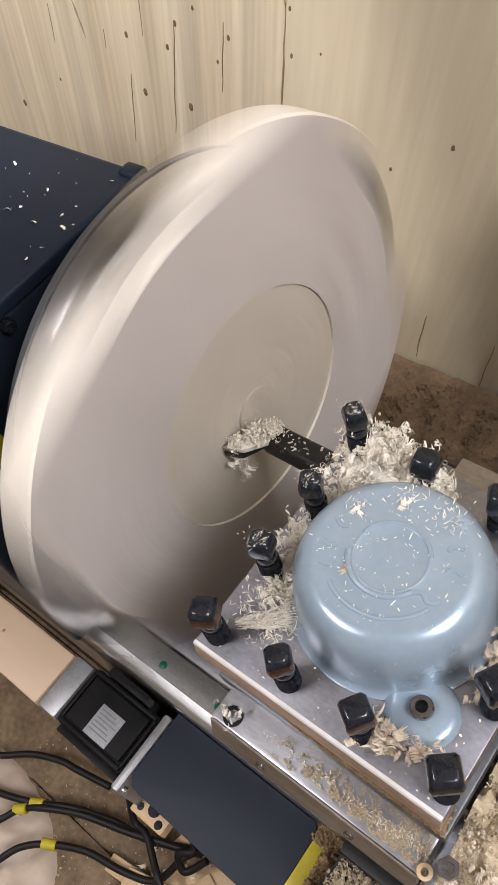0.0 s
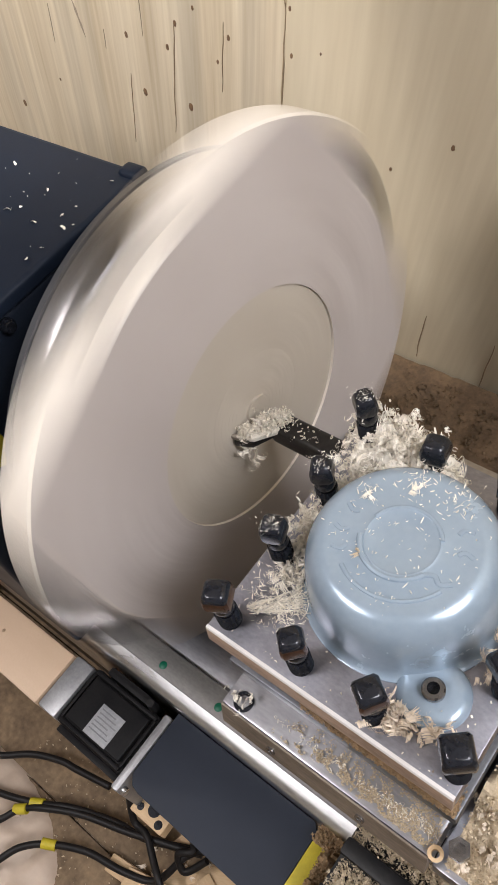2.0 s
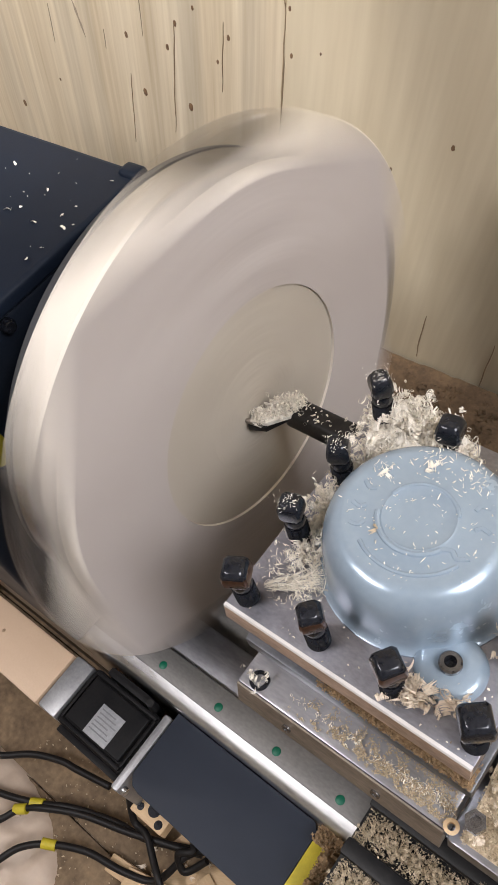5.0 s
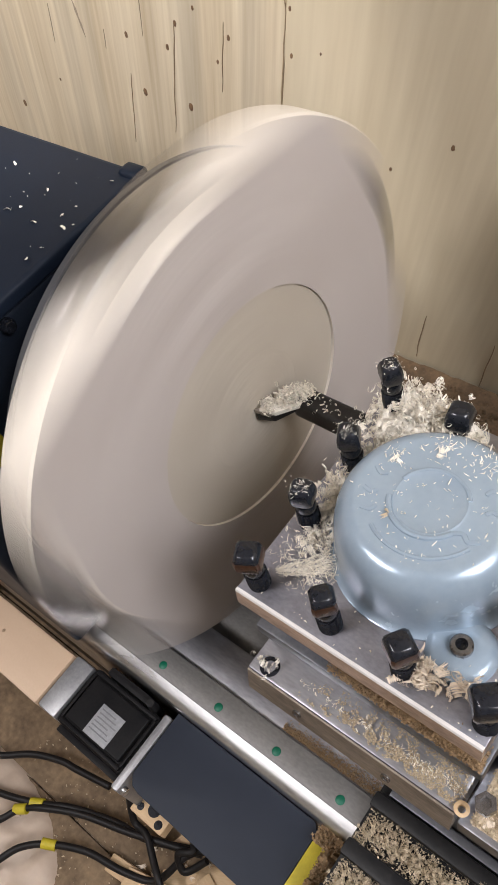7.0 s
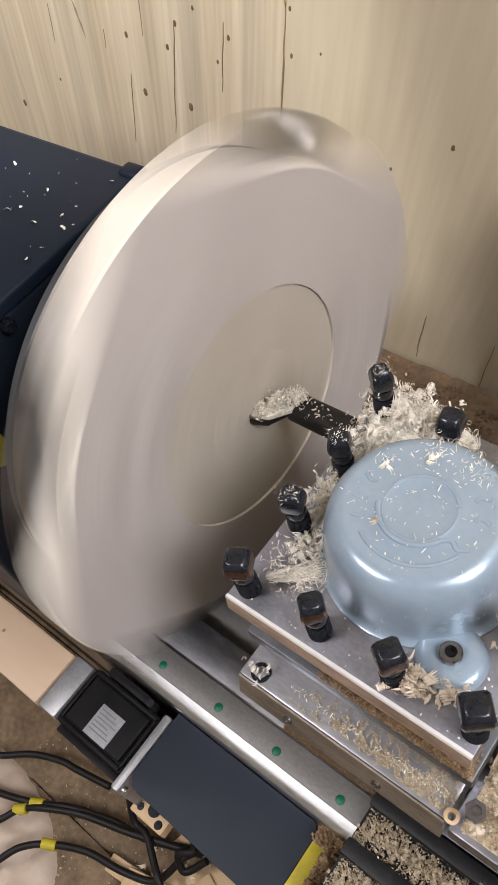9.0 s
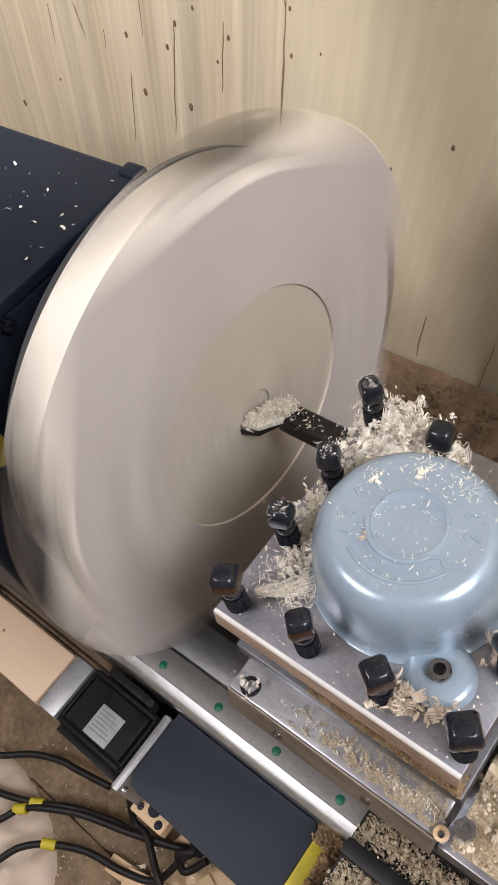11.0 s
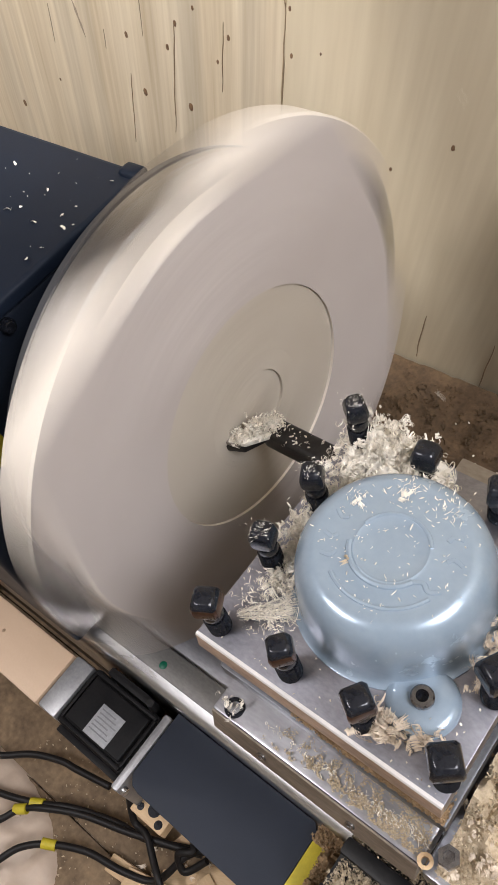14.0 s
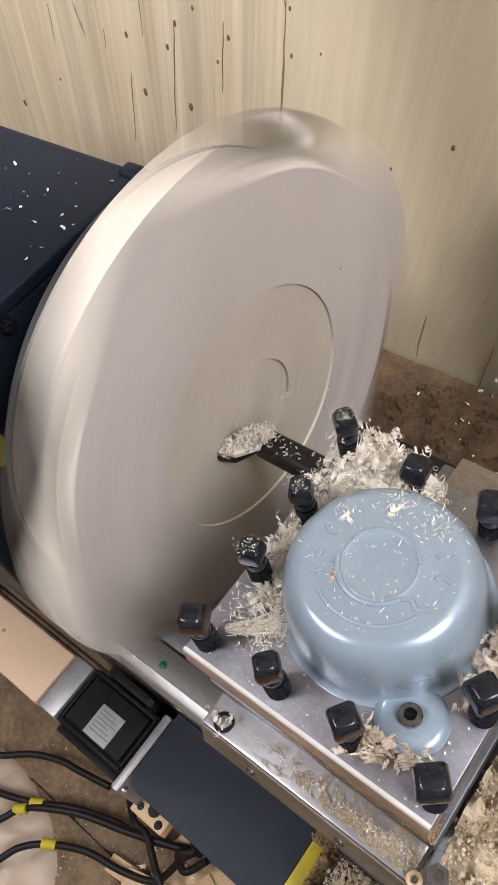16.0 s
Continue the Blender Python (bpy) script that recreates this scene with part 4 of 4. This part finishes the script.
    RIDERS.append(stuff("cap_brown_scrap", feathers([((CAP_X - 0.0150, CAP_Y - 0.0160, 1.1037, 0.0008, 0.0002), 3)], 29, (0.003, 0.005), (0.0016, 0.0026), (0.4, 1.4), 0.3), DUST_PALE, "small brown wood scrap on the cap", "wood chips"))
    tops = [((0.0, y, z, 0.0034, 0.0003), 120) for y, z in ((0.044, 1.1000), (0.088, 1.0985), (0.132, 1.1080))]
    RIDERS.append(stuff("bolt_fibres", curls([(k, 70) for k, n in tops], 27, (0.0006, 0.0030), (0.00006, 0.00020), (0.3, 3.5), 0.4), SHAVING, "white wood fibres stuck on the clamp bolts", "wood chips"))

    def on_plate(r):
        return (r.uniform(-0.009, 0.135), r.uniform(-0.009, 0.05), 1.0614)
    RIDERS.append(stuff("plate_flakes", flakes(90, on_plate, 25, (0.0003, 0.0009)), SHAVING, "white flakes on the top plate", "wood chips"))
    # heap of chips on the slide beyond the post
    h = part("chip_bank", sheet(0.1395, 0.24, -0.026, 0.165, 0.966, 60, 90, lambda u, v: 0.028 * min(1, 6 * v, 3 * (1 - u) + 0.2) * (0.75 + 0.25 * math.sin(5 * v)), 9, 60), DUST_PALE)
    tagged(h, "bank of pale wood chips beside the tool post", "wood chips", "", "stuff")
    RIDERS.append(h)
    plate2 = part("slide_end", box(0.1335, 0.26, -0.030, 0.165, 0.945, 0.9655, 0.0015), GROUND)
    tagged(plate2, "steel end of the cross slide under the chips", "slide")
    RIDERS.append(plate2)

    def bank(r):
        u, v = r.random(), r.random() ** 1.2
        h = 0.026 * min(1, 6 * v, 3 * (1 - u) + 0.2) * (0.75 + 0.25 * math.sin(5 * v))
        return (0.1395 + 0.1005 * u, -0.026 + 0.191 * v, 0.967 + h + abs(r.gauss(0, 0.0035)))
    scatter = random.Random(36)
    lie = [((*bank(scatter)[:2], bank(scatter)[2], 0.003, 0.001), 3) for _ in range(170)]
    RIDERS.append(stuff("bank_curls", feathers([((k[0], k[1], 0.992 if k[1] > 0.0 else 0.986, k[3], k[4]), n) for k, n in lie], 37, (0.003, 0.008), (0.0012, 0.0034), (0.6, 3.0), 0.6), PINKISH, "broad pale curls on the bank of chips", "shavings"))
    ring = part("curled_chip", revolve([(0.0020, -0.0016), (0.0036, -0.0020), (0.0042, 0.0018), (0.0022, 0.0022)], 24, "z", True), OAK)
    ring.matrix_world = pose(0.1350, -0.0270, 0.9905, 35, 20, 0)
    RIDERS.append(tagged(ring, "tightly curled brown wood chip on the slide corner", "wood chip"))
    RIDERS.append(stuff("bank_flakes", flakes(13000, bank, 26, (0.0003, 0.0011)), DUST_PALE, "loose pale chips on the bank", "wood chips"))


build_shavings()


# ---- dust that stays on the bed ----
def build_bed_dust():
    def groove(r):
        u = r.random()
        return (-0.02 + 0.10 * u, 0.016 + abs(r.gauss(0, 0.003 + 0.004 * u)), 0.8140 + abs(r.gauss(0, 0.001 + 0.003 * u)))
    stuff("bed_dust", flakes(5000, groove, 31, (0.0002, 0.0007)), DUST, "brown saw dust lying in the bed groove", "saw dust")

    def corner(r):
        y = r.uniform(-0.080, -0.020)
        return ((0.0435 if y > -0.034 else 0.0555) + abs(r.gauss(0, 0.012)), y, 0.799 + abs(r.gauss(0, 0.006)))
    stuff("corner_dust", flakes(6500, corner, 32, (0.0003, 0.0012)), DUST, "brown wood dust heaped at the end of the cover", "saw dust")
    base = part("corner_heap", sheet(0.0550, 0.12, -0.100, -0.0222, 0.76, 40, 40, lambda u, v: 0.042 * min(1, 5 * (1 - u), 4 * v + 0.4), 6, 90), DUST)
    tagged(base, "heap of brown wood dust beside the cover", "saw dust", "", "stuff")


build_bed_dust()


# ---- cables, sack and scraps below ----
def build_clutter():
    Z = 0.545
    for k, pts in enumerate(([(-0.42, -0.225, Z), (-0.339, -0.200, Z), (-0.289, -0.179, Z), (-0.252, -0.158, Z), (-0.204, -0.139, Z - 0.01), (-0.160, -0.129, Z - 0.01), (-0.100, -0.100, Z - 0.01)],
                             [(-0.34, -0.250, Z), (-0.315, -0.220, Z), (-0.301, -0.195, Z), (-0.276, -0.177, Z + 0.004), (-0.235, -0.155, Z), (-0.180, -0.136, Z - 0.006), (-0.100, -0.104, Z - 0.006)],
                             [(-0.30, -0.290, Z), (-0.283, -0.247, Z), (-0.271, -0.222, Z), (-0.246, -0.200, Z), (-0.209, -0.180, Z - 0.01), (-0.165, -0.170, Z - 0.02), (-0.129, -0.154, Z - 0.02), (-0.112, -0.117, Z), (-0.100, -0.100, Z)],
                             [(-0.42, -0.195, Z), (-0.371, -0.172, Z), (-0.336, -0.146, Z), (-0.300, -0.130, Z), (-0.276, -0.125, Z), (-0.23, -0.115, Z)],
                             [(-0.195, -0.105, Z + 0.03), (-0.182, -0.124, Z), (-0.161, -0.126, Z), (-0.136, -0.141, Z), (-0.117, -0.152, Z), (-0.09, -0.17, Z - 0.02)],
                             [(-0.125, -0.090, Z), (-0.105, -0.106, Z + 0.01), (-0.118, -0.118, Z + 0.005), (-0.106, -0.128, Z - 0.01), (-0.090, -0.105, Z)])):
        c = part("cable", tube(pts, 0.0041, 10), CABLE)
        tagged(c, "black rubber cable lying on the bench", "cable", "cables")
        if k < 3:
            p, q = Vector(pts[2 if k < 2 else 3]), Vector(pts[3 if k < 2 else 4])
            d = (q - p).normalized() * 0.008
            part("cable_marker", tube([p - d, p, p + d], 0.0060, 12), YELLOW, c, "yellow cable marker sleeve")
    sack = part("sack", sheet(-0.66, -0.212, -0.48, -0.165, 0.490, 90, 70, lambda u, v: 0.050 * max(0, 1 - abs(2 * u - 1) ** 3 - abs(2 * v - 1) ** 3) ** 0.5, 8, 9), SACK)
    tagged(sack, "crumpled beige plastic sack lying on the bench", "sack")
    for k in range(5):
        a = -0.5 + 0.32 * k
        pts = [(-0.30 - 0.05 * k, -0.20 - 0.03 * k, 0.541 - 0.0015 * k), (-0.34 - 0.05 * k, -0.24 - 0.03 * k, 0.5425), (-0.37 - 0.045 * k, -0.30 - 0.02 * k, 0.540)]
        part("fold", tube(pts, 0.0028, 8), SACK, sack)
    for k, (x, y, sx, sy, turn) in enumerate(((-0.105, -0.127, 0.034, 0.009, 42), (-0.072, -0.112, 0.030, 0.012, 20), (-0.150, -0.168, 0.040, 0.010, 8), (-0.128, -0.100, 0.020, 0.008, 70))):
        o = part("wood_offcut", box(-sx, sx, -sy, sy, 0, 0.009 + 0.0031 * k, 0.002), OAK)
        o.matrix_world = pose(x, y, 0.5005 + 0.0002 * k, 0, 0, turn)
        tagged(o, "long pale wood offcut lying on the bench", "offcut", "offcuts on the bench")
    stuff("bench_chips", flakes(600, lambda r: (r.uniform(-0.36, 0.06), r.uniform(-0.26, -0.08), 0.5003 + abs(r.gauss(0, 0.0015))), 61, (0.0005, 0.0018)), DUST_PALE, "pale chips strewn over the bench", "wood chips")
    stuff("bench_curls", feathers([((-0.10, -0.13, 0.503, 0.035, 0.004), 60), ((-0.06, -0.11, 0.503, 0.02, 0.004), 40)], 62, (0.008, 0.020), (0.003, 0.008), (0.6, 2.5), 0.7), PINKISH, "pale shavings lying on the bench", "shavings")
    rnd = random.Random(9)
    for i in range(14):
        x, y = rnd.uniform(-0.13, 0.06), rnd.uniform(-0.24, -0.10)
        s = rnd.uniform(0.012, 0.035)
        o = part("wood_offcut", box(-s, s, -s * 0.5, s * 0.5, 0, 0.012 + 0.3 * s, 0.002), OAK)
        o.matrix_world = pose(x, y, 0.5005, 0, 0, rnd.uniform(0, 180))
        tagged(o, "small pale wood offcut lying on the bench", "offcut", "offcuts on the bench")


build_clutter()


# ---- chips that the tool throws off ----
def build_flying_chips():
    rnd = random.Random(77)
    made, meshes = [], []
    for k in range(5):
        v, f = flakes(1, lambda r: (0, 0, 0), 60 + k, (0.0012, 0.0028))
        me = bpy.data.meshes.new("wood_chip")
        me.from_pydata([tuple(q) for q in v], [], f)
        me.materials.append(SHAVING)
        meshes.append(me)
    for i in range(90):
        ob = new("wood_chip", meshes[i % 5])
        tagged(ob, "small pale wood chip thrown off by the tool", "wood chip", "flying wood chips")
        launch = rnd.uniform(12.7, 15.95) if i > 9 else rnd.uniform(0.0, 2.6)
        made.append((ob, launch, Vector((rnd.uniform(0.02, 0.45), rnd.uniform(0.28, 0.85), rnd.uniform(0.3, 2.1))), rnd.uniform(0, 360), rnd.uniform(-700, 700)))
    return made


FLYING = build_flying_chips()


# ---- movement ----
def post_at(t):
    """Offset of the tool post: feeds in to the centre, steps in deeper, feeds out again."""
    rows = [(0.0, 0.0024, 0.0059), (7.2, 0.0026, 0.0431), (7.45, 0.0012, 0.0441), (7.7, 0.0003, 0.0428), (16.0, 0.0, 0.0)]
    for (t0, x0, y0), (t1, x1, y1) in zip(rows, rows[1:]):
        if t <= t1:
            k = (t - t0) / (t1 - t0)
            return x0 + (x1 - x0) * k, y0 + (y1 - y0) * k
    return 0.0, 0.0


# turn of the blank at given times, modulo its four-fold shape
PHASES = [(0.0, 11), (0.5, 13), (1.0, 4), (1.5, 18), (2.0, 17), (2.5, 31), (3.0, 45), (3.5, 61), (4.0, 81), (6.5, 63), (7.0, 8), (7.5, 37), (8.0, 19),
          (8.5, 38), (9.0, 54), (9.2, 25), (11.3, 20), (11.5, 84), (12.0, 27), (12.5, 43), (13.0, 61), (13.5, 74), (14.0, 6), (14.5, 18), (15.0, 36), (15.5, 46), (16.0, 57)]
SPEED = 84.0 * FPS                     # degrees a second


def spin(t):
    angle = 0.0
    for (t0, p0), (t1, p1) in zip(PHASES, PHASES[1:]):
        whole = SPEED * (t1 - t0)
        full = whole + ((p1 - p0 - whole + 45) % 90 - 45)
        if t <= t1 + 1e-9:
            return angle + full * (t - t0) / (t1 - t0)
        angle += full
    return angle


def motions():
    times = [i / FPS for i in range(16 * FPS + 1)]
    first = PHASES[0][1]
    rows = [(t, pose(0, AXIS_Y, AXIS_Z, first + spin(t), 0, 0)) for t in times]
    walk(CHUCK, rows)
    walk(BLANK, rows)
    steps = [0.1 * i for i in range(161)]
    for rider in (TOOL_POST, COVER_CAP, TURNING_TOOL, *RIDERS):
        base = Vector(rider.location)
        walk(rider, [(t, pose(base.x + post_at(t)[0], base.y + post_at(t)[1], base.z)) for t in steps])
    # the loose shavings ride on the tool tip, then drop to the tray
    for loose in FALLING:
        drop = 3.65
        x, y = post_at(drop)
        rows = [(t, pose(post_at(t)[0], post_at(t)[1], 0)) for t in steps if t < drop]
        rows += [(drop + 0.05 * k, pose(x, y + 0.006 * k, -4.9 * (0.05 * k) ** 2)) for k in range(5)]
        walk(loose, rows + [(16.0, pose(x, y + 0.024, -0.2226))])
    for ob, launch, v, turn, whirl in FLYING:
        def rest(t):
            dx, dy = post_at(t)
            return Vector((-0.090 + dx, 0.118 + dy, 1.0225))
        rows = [(t, pose(*rest(t), turn, 0, turn)) for t in steps if t < launch - 0.02]
        t, p0 = launch, rest(launch)
        while t < 16.0:
            d = t - launch
            p = p0 + v * d + Vector((0, 0, -4.9 * d * d))
            p.y = min(p.y, 0.428)
            done = p.z < 0.7615
            p.z = max(p.z, 0.7615)
            rows.append((t, pose(*p, turn + whirl * min(d, 0.6), 0, turn)))
            if done:
                break
            t += 1 / FPS
        rows.append((16.0 if rows[-1][0] < 15.99 else 16.05, rows[-1][1]))
        walk(ob, rows)
    # each ring of the core drops as the tool passes over it, once on the way in and once on the way out
    for ring, r in CORE_RINGS:
        t_in = 3.9 - r / 0.00517
        t_out = 8.4 + r / 0.00516
        rows = [(0.0, pose(FACE_OUT if t_in > 0 else FACE_IN, 0, 0))]
        if t_in > 0.1:
            rows += [(t_in - 0.05, pose(FACE_OUT, 0, 0)), (t_in + 0.05, pose(FACE_IN, 0, 0))]
        if t_out < 15.9:
            rows += [(t_out - 0.05, pose(FACE_IN, 0, 0)), (t_out + 0.05, pose(FACE_NEW, 0, 0))]
            rows += [(16.0, pose(FACE_NEW, 0, 0))]
        else:
            rows += [(16.0, pose(FACE_IN, 0, 0))]
        walk(ring, rows)


motions()
